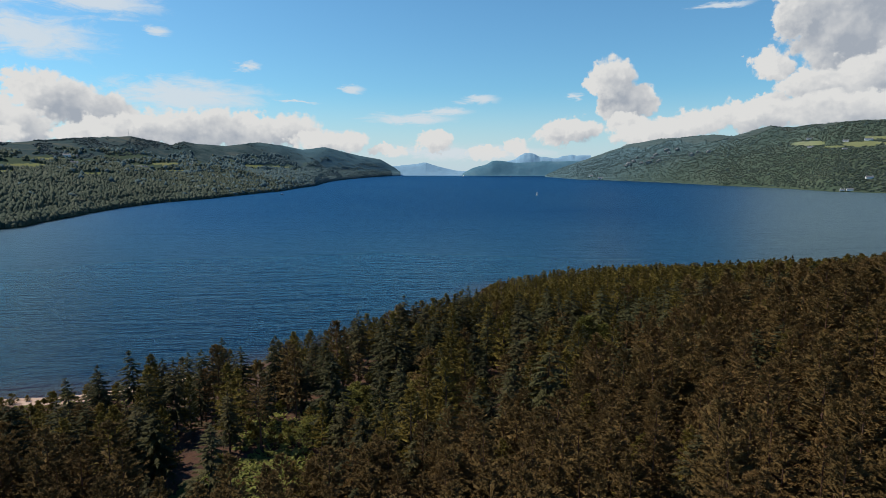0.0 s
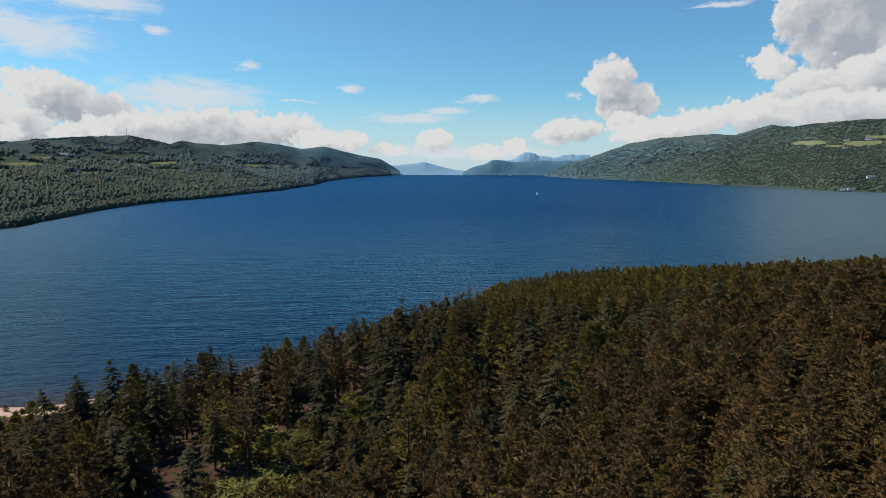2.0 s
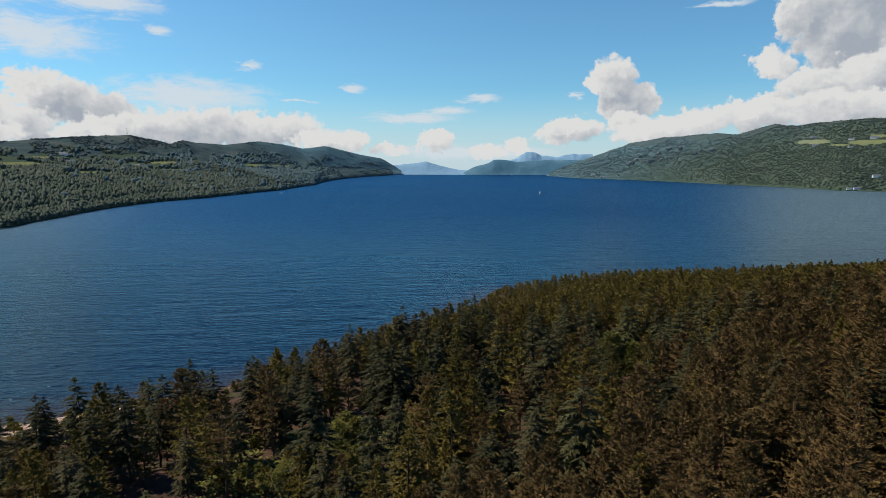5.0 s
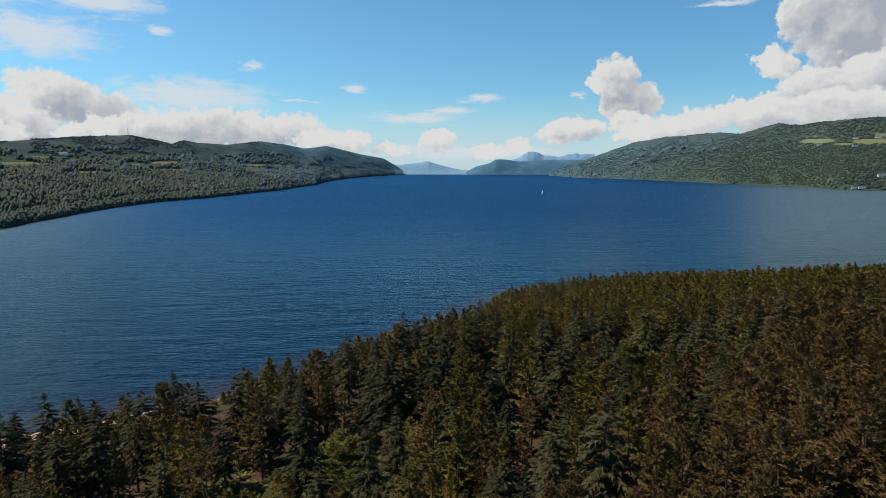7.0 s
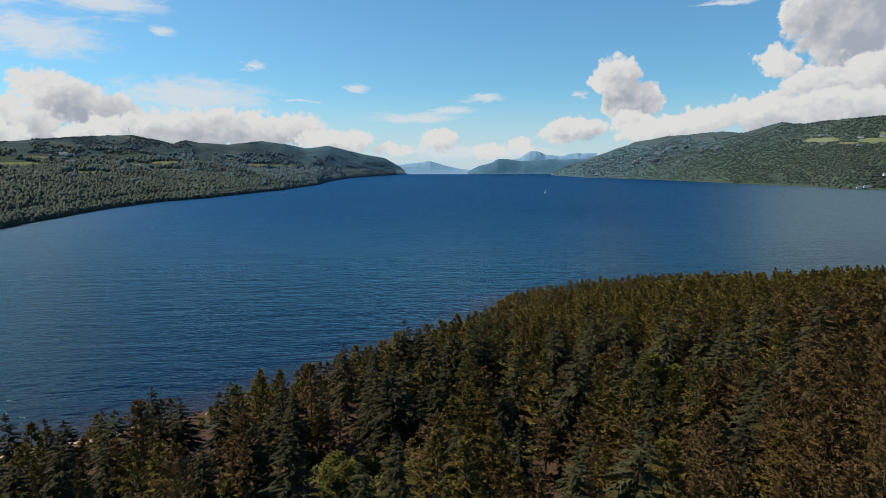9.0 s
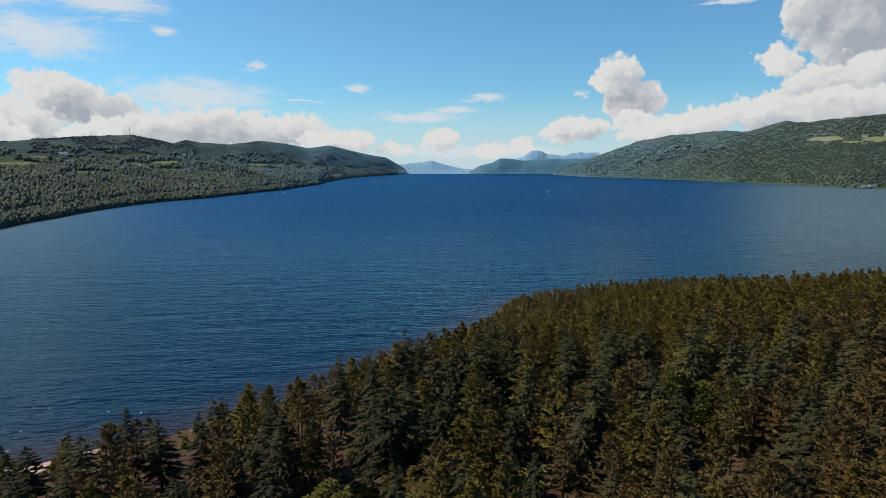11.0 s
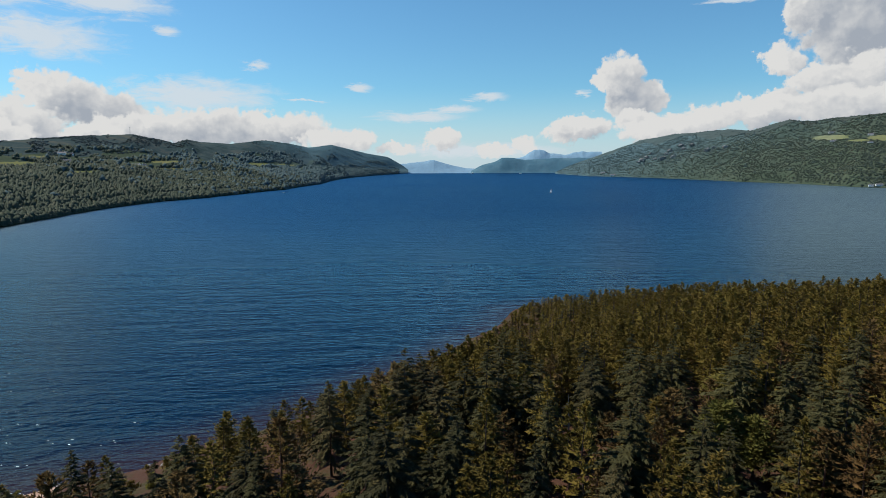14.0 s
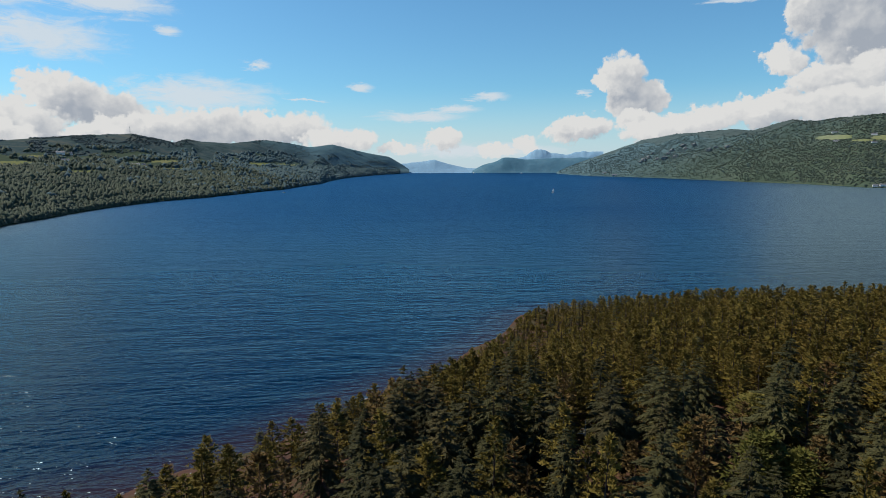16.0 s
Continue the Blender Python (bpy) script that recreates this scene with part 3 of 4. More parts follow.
def sprays(rng, base, way, length, width, sag=0.18):
    """Lozenge-shaped needle sprays: one four-cornered leaf of foliage for each base point."""
    n = len(base)
    way = unit(way)
    up = unit(np.stack([rng.normal(0, 0.45, n), rng.normal(0, 0.45, n), np.ones(n)], -1))
    side = unit(np.cross(way, up))
    length, width = length[:, None], width[:, None]
    down = np.array([0, 0, -1.0]) * length * sag
    mid = base + way * length * rng.uniform(0.35, 0.6, (n, 1))
    v = np.stack([base, mid + side * width, base + way * length + down, mid - side * width + down * 0.5], 1)
    return v.reshape(-1, 3), np.arange(n * 4).reshape(n, 4)


def needles(rng, base, way, length, width, sag=0.18):
    """Slim pointed needle sprays: one three-cornered blade for each base point."""
    n = len(base)
    way = unit(way)
    up = unit(np.stack([rng.normal(0, 0.6, n), rng.normal(0, 0.6, n), np.ones(n)], -1))
    side = unit(np.cross(way, up)) * width[:, None]
    tip = base + (way + np.array([0, 0, -sag])) * length[:, None]
    return np.stack([base + side, tip, base - side], 1).reshape(-1, 3), np.arange(n * 3).reshape(n, 3)


def conifer_crown(rng, high, low, reach, branches, tufts, rise, droop, fine, shape=0.8, loose=0.16, fans=1.0):
    """Whorls of branches up a stem; each branch carries sprays to both sides."""
    u = np.sort(rng.uniform(0, 1, branches) ** 0.85)
    whorl = max(6, int(high / 0.75))
    u = np.clip((np.round(u * whorl) + rng.normal(0, loose, branches)) / whorl, 0, 1)
    h = low + (high - low) * u
    ln = reach * np.maximum(1 - u, 0.02) ** shape * rng.uniform(0.62, 1.12, branches)
    ln *= np.where(u < 0.18, 0.65 + 1.9 * u, 1)
    phi = np.arange(branches) * 2.39996 + rng.normal(0, 0.35, branches)
    s = np.linspace(0.16, 1.0, tufts)[None, :] + rng.normal(0, 0.03, (branches, tufts))
    L, P = ln[:, None], phi[:, None]
    lift = rise * (0.35 + 0.9 * u)[:, None]
    z = h[:, None] + L * s * lift - droop * L * s ** 2 * (1.15 - 0.7 * u)[:, None]
    base = np.stack([np.cos(P) * L * s, np.sin(P) * L * s, z], -1)
    turn = P + np.where(np.arange(tufts) % 2 == 0, 1, -1)[None, :] * rng.uniform(0.25, 1.0, (branches, tufts))
    turn[:, -1] = phi
    slope = lift - 2 * droop * s * (1.15 - 0.7 * u)[:, None] + rng.normal(0, 0.14, (branches, tufts))
    way = np.stack([np.cos(turn), np.sin(turn), slope], -1)
    size = fine * (0.27 + 0.18 * L * (1.1 - 0.65 * s)) * rng.uniform(0.75, 1.3, (branches, tufts))
    v, f = needles(rng, base.reshape(-1, 3), way.reshape(-1, 3), size.ravel() * 1.15, size.ravel() * rng.uniform(0.19, 0.32, size.size))
    k = 10
    a = np.arange(k) * 2.4
    tip = np.stack([np.zeros(k), np.zeros(k), np.linspace(high * 0.955, high * 1.0, k)], -1)
    v2, f2 = needles(rng, tip, np.stack([np.cos(a) * 0.5, np.sin(a) * 0.5, np.full(k, 1.1)], -1), np.full(k, 0.55), np.full(k, 0.10), 0.0)
    v, f = np.concatenate([v, v2]), np.concatenate([f, f2 + len(v)])
    # the flat fan of twigs along each branch
    fan = rng.uniform(0.55, 0.85, branches)
    half = rng.uniform(0.13, 0.24, branches) * ln * fans
    pts = []
    for at, off in ((0.05, 0.0), (1.0, 1.0), (1.18, 0.0), (1.0, -1.0)):
        q = fan * at
        zz = h + ln * q * lift[:, 0] - droop * ln * q ** 2 * (1.15 - 0.7 * u) - 0.03 * ln - np.abs(off) * 0.05 * ln
        pts.append(np.stack([np.cos(phi) * ln * q - np.sin(phi) * half * off, np.sin(phi) * ln * q + np.cos(phi) * half * off, zz], -1))
    fv = np.stack(pts, 1).reshape(-1, 3)
    o = (np.arange(branches) * 4)[:, None]
    ff = np.concatenate([o + np.array([0, 1, 2]), o + np.array([0, 2, 3])])
    return np.concatenate([v, fv]), np.concatenate([f, ff + len(v)])


def tufted_crown(rng, high, low, reach, branches, per, blades, size, rise, shape):
    """Short rising branches that end in soft tufts of needles, for larches and pines."""
    u = np.sort(((np.arange(branches) + rng.uniform(0, 1, branches)) / branches) ** 0.92)
    h = low + (high * 0.985 - low) * u
    ln = reach * np.maximum(1 - u, 0.03) ** shape * (0.55 + 0.45 * ease(u / 0.25)) * rng.uniform(0.62, 1.18, branches)
    phi = np.arange(branches) * 2.39996 + rng.normal(0, 0.4, branches)
    L, P = ln[:, None], phi[:, None]
    s = np.linspace(0.36, 1.0, per)[None, :] + rng.normal(0, 0.05, (branches, per))
    lift = (rise * (0.25 + u))[:, None]
    off = rng.normal(0, 0.15, s.shape) * L * s
    z = h[:, None] + L * s * lift - 0.14 * L * s ** 2 + rng.normal(0, 0.12, s.shape)
    base = np.stack([np.cos(P) * L * s - np.sin(P) * off, np.sin(P) * L * s + np.cos(P) * off, z], -1).reshape(-1, 1, 3)
    way = np.stack([np.cos(P) + 0 * s, np.sin(P) + 0 * s, lift + 0.25 + 0 * s], -1).reshape(-1, 1, 3)
    d = unit(way * 0.85 + rng.normal(0, 0.62, (len(way), blades, 3))).reshape(-1, 3)
    base = np.repeat(base, blades, 1).reshape(-1, 3)
    long = size * rng.uniform(0.65, 1.3, len(d))
    v, f = needles(rng, base - d * long[:, None] * 0.2, d, long, long * rng.uniform(0.15, 0.25, len(d)), 0.05)
    k = 7
    a = np.arange(k) * 2.4
    tip = np.stack([np.zeros(k), np.zeros(k), np.linspace(high * 0.95, high * 0.99, k)], -1)
    v2, f2 = needles(rng, tip, np.stack([np.cos(a) * 0.45, np.sin(a) * 0.45, np.full(k, 1.0)], -1), np.full(k, 0.62 * size), np.full(k, 0.13 * size), 0.0)
    fan = rng.uniform(0.5, 0.8, branches)
    half = rng.uniform(0.16, 0.28, branches) * ln * (0.55 if blades > 4 else 0.8)
    pts = []
    for at, side in ((0.05, 0.0), (1.0, 1.0), (1.2, 0.0), (1.0, -1.0)):
        q = fan * at
        zz = h + ln * q * lift[:, 0] - 0.14 * ln * q ** 2 - 0.10 - abs(side) * 0.10 * ln
        pts.append(np.stack([np.cos(phi) * ln * q - np.sin(phi) * half * side, np.sin(phi) * ln * q + np.cos(phi) * half * side, zz], -1))
    fv = np.stack(pts, 1).reshape(-1, 3)
    o = (np.arange(branches) * 4)[:, None]
    ff = np.concatenate([o + np.array([0, 1, 2]), o + np.array([0, 2, 3])])
    return joined([(v, f), (v2, f2), (fv, ff)])


def joined(pieces):
    vs, fs, at = [], [], 0
    for v, f in pieces:
        vs.append(v), fs.append(f + at)
        at += len(v)
    return np.concatenate(vs), np.concatenate(fs)


def puffy_crown(rng, high, low, reach, lumps, tufts, size, flat=0.75):
    """Rounded heaps of foliage, for pines and broadleaved trees."""
    u = rng.uniform(0, 1, lumps)
    z = low + (high - low) * (0.08 + 0.86 * u)
    r = reach * np.where(u < 0.25, 0.7 + 1.2 * u, (1.28 - u * 1.1)) * rng.uniform(0.15, 0.9, lumps)
    a = np.arange(lumps) * 2.39996 + rng.normal(0, 0.4, lumps)
    c = np.stack([np.cos(a) * r, np.sin(a) * r, z], -1)
    big = reach * rng.uniform(0.26, 0.46, lumps) * (1.15 - 0.55 * u)
    d = unit(rng.normal(0, 1, (lumps, tufts, 3)))
    d[..., 2] = np.abs(d[..., 2]) * 1.1 - 0.35
    base = c[:, None, :] + d * big[:, None, None] * rng.uniform(0.45, 1.0, (lumps, tufts, 1)) * np.array([1, 1, flat])
    way = d + rng.normal(0, 0.5, d.shape) + np.array([0, 0, 0.35])
    sz = size * rng.uniform(0.7, 1.35, lumps * tufts)
    return needles(rng, base.reshape(-1, 3), way.reshape(-1, 3), sz, sz * rng.uniform(0.18, 0.30, len(sz)), 0.05)


def tube(path, radii, sides):
    """A round, tapered limb along a path."""
    path, radii = np.asarray(path, float), np.asarray(radii, float)
    a = np.arange(sides) * 2 * np.pi / sides
    t = unit(np.gradient(path, axis=0))
    x = unit(np.cross(t, np.array([0.31, 0.95, 0.05])))
    y = np.cross(t, x)
    v = path[:, None, :] + radii[:, None, None] * (np.cos(a)[None, :, None] * x[:, None, :] + np.sin(a)[None, :, None] * y[:, None, :])
    i = np.arange(len(path) - 1)[:, None] * sides
    j = np.arange(sides)[None, :]
    k = (j + 1) % sides
    f = np.stack([i + j, i + k, i + sides + k, i + sides + j], -1).reshape(-1, 4)
    return v.reshape(-1, 3), f


def trunk_arrays(rng, high, low, reach, limbs, thick, sides=7, rise=0.2):
    hs = np.array([-0.6, 0.0, 0.25, 0.6, 1.0]) * high * 0.97
    hs[0] = -0.6
    bend = rng.normal(0, 0.012 * high, (5, 2)) * np.array([0, 0, 0.6, 1, 0])[:, None]
    pieces = [tube(np.stack([bend[:, 0], bend[:, 1], hs], -1), thick * np.array([1.5, 1.15, 0.85, 0.5, 0.06]), sides)]
    for k in range(limbs):
        u = rng.uniform(0, 0.85)
        h, a = low * 0.75 + (high - low * 0.75) * u, k * 2.4 + rng.normal(0, 0.3)
        ln = reach * (1 - u) ** 0.8 * rng.uniform(0.5, 0.85)
        w = np.array([math.cos(a), math.sin(a), 0.0])
        pts = [np.array([0, 0, h]) + w * ln * q + np.array([0, 0, ln * (rise * q - 0.12 * q * q)]) for q in (0, 0.5, 1.0)]
        pieces.append(tube(pts, thick * np.array([0.26, 0.16, 0.05]) * (1.1 - 0.6 * u), 3))
    return joined(pieces)


def density(k):
    """Branches, tufts on each, blades in each tuft and their length, for a fullness from 0.3 to 1."""
    return (84, 7, 7, 0.50) if k > 1.2 else (70, 6, 6, 0.66) if k > 0.8 else (54, 4, 5, 0.94) if k > 0.5 else (36, 3, 4, 1.25)


KINDS = {
    # name: label, category, needles, bark, crown maker for a tree of 20 m
    "spruce_tree": ("tall dark blue-green spruce with drooping tiered branches", "tree", m_spruce, m_bark,
                    lambda g, k: conifer_crown(g, 20, 20 * g.uniform(0.10, 0.22), g.uniform(4.5, 5.7), int(118 * k), 20 if k > 0.6 else 16, 0.18, 0.42, 0.88 / k ** 0.5, 0.72, 0.48, 0.6)),
    "larch_tree": ("slender olive-green larch with feathery needles among others", "tree", m_larch, m_bark,
                   lambda g, k: tufted_crown(g, 20, 20 * g.uniform(0.08, 0.20), g.uniform(4.6, 5.7), *density(k), 0.42, 0.76)),
    "pine_tree": ("brownish-green pine with a rounded crown in a dense plantation", "tree", m_pine, m_bark_red,
                  lambda g, k: tufted_crown(g, 20, 20 * g.uniform(0.20, 0.34), g.uniform(4.2, 5.2), *density(k), 0.60, 0.62)),
    "broadleaf_tree": ("yellow-green broadleaved tree with a full rounded crown", "tree", m_broad, m_bark,
                       lambda g, k: puffy_crown(g, 20, 5.0, g.uniform(6.0, 7.5), int(60 * k) + 8, 46 if k > 0.6 else 16, 0.85 / k ** 0.4, 0.8)),
}


def make_kind(name, variants, seed, detail=1.0):
    """The first trees of a kind, one for each variant: an empty at the foot with trunk and crown."""
    label, category, needles, rind, crown = KINDS[name]
    made = []
    for k in range(variants):
        g = np.random.default_rng(seed + k)
        v, f = crown(g, detail)
        tv, tf = trunk_arrays(g, 19.6, 4.0, 3.0 if name != "broadleaf_tree" else 6.0, 6, 0.22 if name != "broadleaf_tree" else 0.34,
                              rise=0.2 if name != "broadleaf_tree" else 0.9)
        made.append((mesh_of("trunk", tv, tf, [rind], True), mesh_of("crown", v, f, [needles])))
    return made


def tree_thing(name, pair, m, group):
    label, category = KINDS[name][:2]
    foot = new(name)
    foot.empty_display_size = 0.5
    foot.matrix_world = m
    part_mesh("trunk", pair[0], foot)
    part_mesh("crown", pair[1], foot)
    return tagged(foot, label, category, group)


def zone(x, y, s, r):
    """Which kind of tree grows at a place, and how high."""
    n1 = float(fbm(x / 28, y / 28, 12.0, 3))
    edge = 37 + (y - 108) * 0.6
    if y > 188 + 12 * n1 and x > -5:
        kind = "larch_tree" if r > 0.10 else "spruce_tree"
        high = 12.5 + 3.5 * r
        if y > 235:
            high -= 1.5
    elif x > edge + 12 * n1 or y < 96 + 14 * n1:
        pines = 0.10 + 0.42 * float(ease((y - 100) / 40))
        kind = "pine_tree" if r > pines else ("spruce_tree" if r > pines * 0.35 else "larch_tree")
        high = 14.5 + 4.0 * r
    elif s < 34:
        kind = "larch_tree" if r > 0.46 else ("spruce_tree" if r > 0.14 else "pine_tree")
        high = 9.5 + 5.5 * ((r * 7.7) % 1) + 0.08 * s
    else:
        kind = "spruce_tree" if r > 0.60 else ("larch_tree" if r > 0.24 else "pine_tree")
        high = 11.5 + 9.0 * ((r * 5.3) % 1)
    return kind, high


# glades without trees: x, y, half sizes
GLADES = ((-34, 97, 16, 19), (-17, 160, 4, 4), (-45, 140, 6, 4), (-36, 122, 7, 5), (12, 152, 4, 4))
# trees that stand out: kind, x, y, height of the top over the loch
LANDMARKS = (
    ("spruce_tree", -24.9, 172, 20.5), ("spruce_tree", -71.3, 132.7, 20.3), ("spruce_tree", -76.8, 128.3, 18.1), ("spruce_tree", -81.6, 125.1, 16.4), ("spruce_tree", -68.6, 141.2, 15.5),
    ("spruce_tree", -57.2, 148.8, 18.6), ("spruce_tree", -45.5, 158.1, 16.6), ("larch_tree", -45.8, 176.9, 12.6), ("larch_tree", -38.2, 190, 9.6), ("spruce_tree", 66.3, 148.8, 36.0),
    ("larch_tree", -34, 172, 15.0), ("spruce_tree", -12, 184, 22.5), ("spruce_tree", -8, 181, 21.0),
    ("spruce_tree", 9, 199, 22.5), ("spruce_tree", 5, 194, 21.0), ("spruce_tree", 13, 194, 20.5), ("spruce_tree", 45.2, 168.1, 28.8), ("spruce_tree", 51, 163, 27.0),
    ("spruce_tree", 22, 150, 25.5), ("spruce_tree", 8, 142, 23.0), ("spruce_tree", 36, 115, 27.0), ("spruce_tree", 36, 150, 22.0),
    ("spruce_tree", 18, 141, 21.0), ("spruce_tree", -88, 146, 11.0), ("spruce_tree", 26, 186, 21.0),
    ("spruce_tree", 6, 178, 25.5), ("spruce_tree", 11, 185, 24.0), ("spruce_tree", 0, 176, 22.5), ("spruce_tree", -5, 170, 21.5), ("spruce_tree", 14, 172, 22.0),
    ("spruce_tree", 3, 165, 20.5), ("spruce_tree", -13, 172, 22.5), ("spruce_tree", -17, 165, 20.0), ("spruce_tree", -18, 176, 18.0), ("spruce_tree", 30, 171, 22.0),
    ("broadleaf_tree", 39.1, 158.2, 22.4), ("broadleaf_tree", 43.5, 157, 20.5), ("broadleaf_tree", -27, 118, 11.0), ("broadleaf_tree", 52, 184, 18.0),
    ("broadleaf_tree", -21, 127, 11.0), ("broadleaf_tree", 30, 104, 16.0), ("spruce_tree", -37, 89, 22.0), ("spruce_tree", 62, 176, 24.0), ("spruce_tree", 75, 196, 23.0),
)
LIMIT = 300


def plant_forest():
    rng = np.random.default_rng(11)
    spots = []
    for kind, x, y, top in LANDMARKS:
        spots.append((kind, x, y, top - float(ground_height(x, y)), True))
    taken = np.array([(a[1], a[2]) for a in spots])
    step = 5.0
    for j, y in enumerate(np.arange(34, 350, step * 0.87)):
        for x in np.arange(-175, 300, step) + (j % 2) * step / 2:
            px, py = x + rng.normal(0, 1.2), y + rng.normal(0, 1.2)
            r, r2 = rng.uniform(), rng.uniform()
            s = float(inland(px, py))
            if s < (17.5 if px < -56 else 8.0 if px < -40 else 6.0 if py < 215 else 3.5) + 3 * r2 or (px < -84 and s < 26 + 10 * r2):
                continue
            if abs(px - 5) > 45 + max(py, 40) * 0.80 or (px < 12 and py < 50):
                continue
            if any(((px - gx) / ga) ** 2 + ((py - gy) / gb) ** 2 < 1 for gx, gy, ga, gb in GLADES):
                continue
            if s < 36 and py < 190 and r2 > 0.78:
                continue
            if np.min(np.hypot(taken[:, 0] - px, taken[:, 1] - py)) < 3.2:
                continue
            kind, high = zone(px, py, s, r)
            # the middle of the wood is open, with wider trees
            open_wood = kind == "spruce_tree" or (py < 188 and px < 37 + (py - 108) * 0.6)
            if py > 90 and open_wood and (r2 * 13.7) % 1 < 0.36:
                continue
            if ((px + 19) / 15) ** 2 + ((py - 133) / 15) ** 2 < 1:
                # young broadleaved growth in a hollow
                kind, high = ("broadleaf_tree" if r > 0.35 else "larch_tree"), 4.5 + 3.5 * r2
                if r2 < 0.3:
                    continue
            if px < -0.52 * py:
                # young growth behind the beach
                high = min(high, 12 - 0.40 * (py - 112))
                if high < 3:
                    continue
            out = float(ease((px - 45) / 70))
            if py > 215:
                high = min(high, (0.20 + 0.20 * out) * s + 2.0 + 1.8 * out + 1.6 * r2)
            else:
                high = min(high, (0.27 if px < -84 else 0.35 if px < -45 else 0.43) * s + 2.4 + 2.0 * r2)
            spots.append((kind, px, py, high, False))
    meshes = {k: make_kind(k, n, 40 + 10 * i) for i, (k, n) in enumerate((("spruce_tree", 6), ("larch_tree", 6), ("pine_tree", 6), ("broadleaf_tree", 3)))}
    meshes_mid = {k: make_kind(k, n, 340 + 10 * i, 0.61) for i, (k, n) in enumerate((("spruce_tree", 4), ("larch_tree", 4), ("pine_tree", 4), ("broadleaf_tree", 2)))}
    groups = {"spruce_tree": "spruces of the shore wood", "larch_tree": "larches of the shore wood",
              "pine_tree": "pines of the shore wood", "broadleaf_tree": "broadleaved trees of the shore wood"}
    meshes_fine = {k: make_kind(k, 5, 640 + 10 * i, 1.4) for i, k in enumerate(("larch_tree", "pine_tree"))}
    count = {k: 0 for k in KINDS}
    rest = {k: [] for k in KINDS}
    # those nearest to the flight line are things of their own
    spots.sort(key=lambda a: (not a[4], a[2] < 42, math.hypot((a[1] - 18) * 0.7, max(0, a[2] - 105))))
    firsts = {}
    for kind, x, y, high, mark in spots:
        z = float(ground_height(x, y))
        k = high / 20
        wide = k ** 0.62 * rng.uniform(0.8, 1.28) * (1.25 if mark else 1.18 if kind == "spruce_tree" else 1.05)
        m = Matrix.Translation((x, y, z)) @ Euler((rng.normal(0, 0.02), rng.normal(0, 0.02), rng.uniform(0, 6.283))).to_matrix().to_4x4() @ Matrix.Diagonal((wide, wide, k, 1))
        if count[kind] < LIMIT:
            count[kind] += 1
            close = mark or y < (160 if kind == "spruce_tree" else 128)
            first = kind in meshes_fine and y < 96
            stock = meshes_fine[kind] if first else meshes[kind] if close else meshes_mid[kind]
            pick = (kind, first, close, count[kind] % len(stock))
            if pick not in firsts:
                firsts[pick] = tree_thing(kind, stock[pick[3]], Matrix.Identity(4), groups[kind])
                firsts[pick].matrix_basis = m
            else:
                made = copy_thing(firsts[pick], Matrix.Identity(4))
                made.matrix_basis = m
        else:
            rest[kind].append(m)
    labels = {"spruce_tree": ("spruce_wood", "dark spruces farther back in the wood", m_spruce_j), "larch_tree": ("larch_wood", "dense olive-green larch wood out on the point", m_larch_j),
              "pine_tree": ("pine_wood", "dense brownish pine plantation on the rising ground", m_pine_j)}
    for kind, (name, label, mat) in labels.items():
        if not rest[kind]:
            continue
        lows = []
        for k in range(5):
            g = np.random.default_rng(500 + k)
            lows.append([KINDS[kind][4](g, full) for full in (0.3, 0.61, 1.0, 1.4)])
        vs, fs, ts, at = [], [], [], 0
        stems = []
        for i, m in enumerate(rest[kind]):
            a = np.array(m)
            v, f = lows[i % 5][int(a[1, 3] < 165) + int(a[1, 3] < 108) + int(a[1, 3] < 72)]
            vs.append(v @ a[:3, :3].T + a[:3, 3]), fs.append(f + at)
            ts.append(np.full(len(v), rng.uniform()))
            at += len(v)
            stems.append((a[:3, 3], a[2, 2]))
        ob = new(name, mesh_of(name, np.concatenate(vs), np.concatenate(fs), [mat], attrs=[("tint", np.concatenate(ts))]))
        tagged(ob, label, "trees", kind="stuff")
        sv, sf = joined([tube([p + (0, 0, -0.5), p + (0, 0, 10 * k), p + (0, 0, 19.5 * k)], (0.24, 0.17, 0.02), 4) for p, k in stems])
        part_mesh("trunks", mesh_of("trunks", sv, sf, [m_bark_red if kind == "pine_tree" else m_bark], True), ob)["kind"] = "stuff"


plant_forest()


# ---- woods across the water ----
def dome_arrays(sides, rings):
    vs = [(math.cos(2 * math.pi * (j + 0.5 * i) / sides) * math.sqrt(1 - (i / rings) ** 2 * 0.96) * (0.86 if i == 0 else 1), math.sin(2 * math.pi * (j + 0.5 * i) / sides) * math.sqrt(1 - (i / rings) ** 2 * 0.96) * (0.86 if i == 0 else 1), i / rings)
          for i in range(rings) for j in range(sides)] + [(0, 0, 1.02)]
    fs = []
    for i in range(rings - 1):
        for j in range(sides):
            a, b = i * sides + j, i * sides + (j + 1) % sides
            fs += [(a, b, b + sides), (a, b + sides, a + sides)]
    o = (rings - 1) * sides
    fs += [(o + j, o + (j + 1) % sides, rings * sides) for j in range(sides)]
    return np.array(vs), np.array(fs)


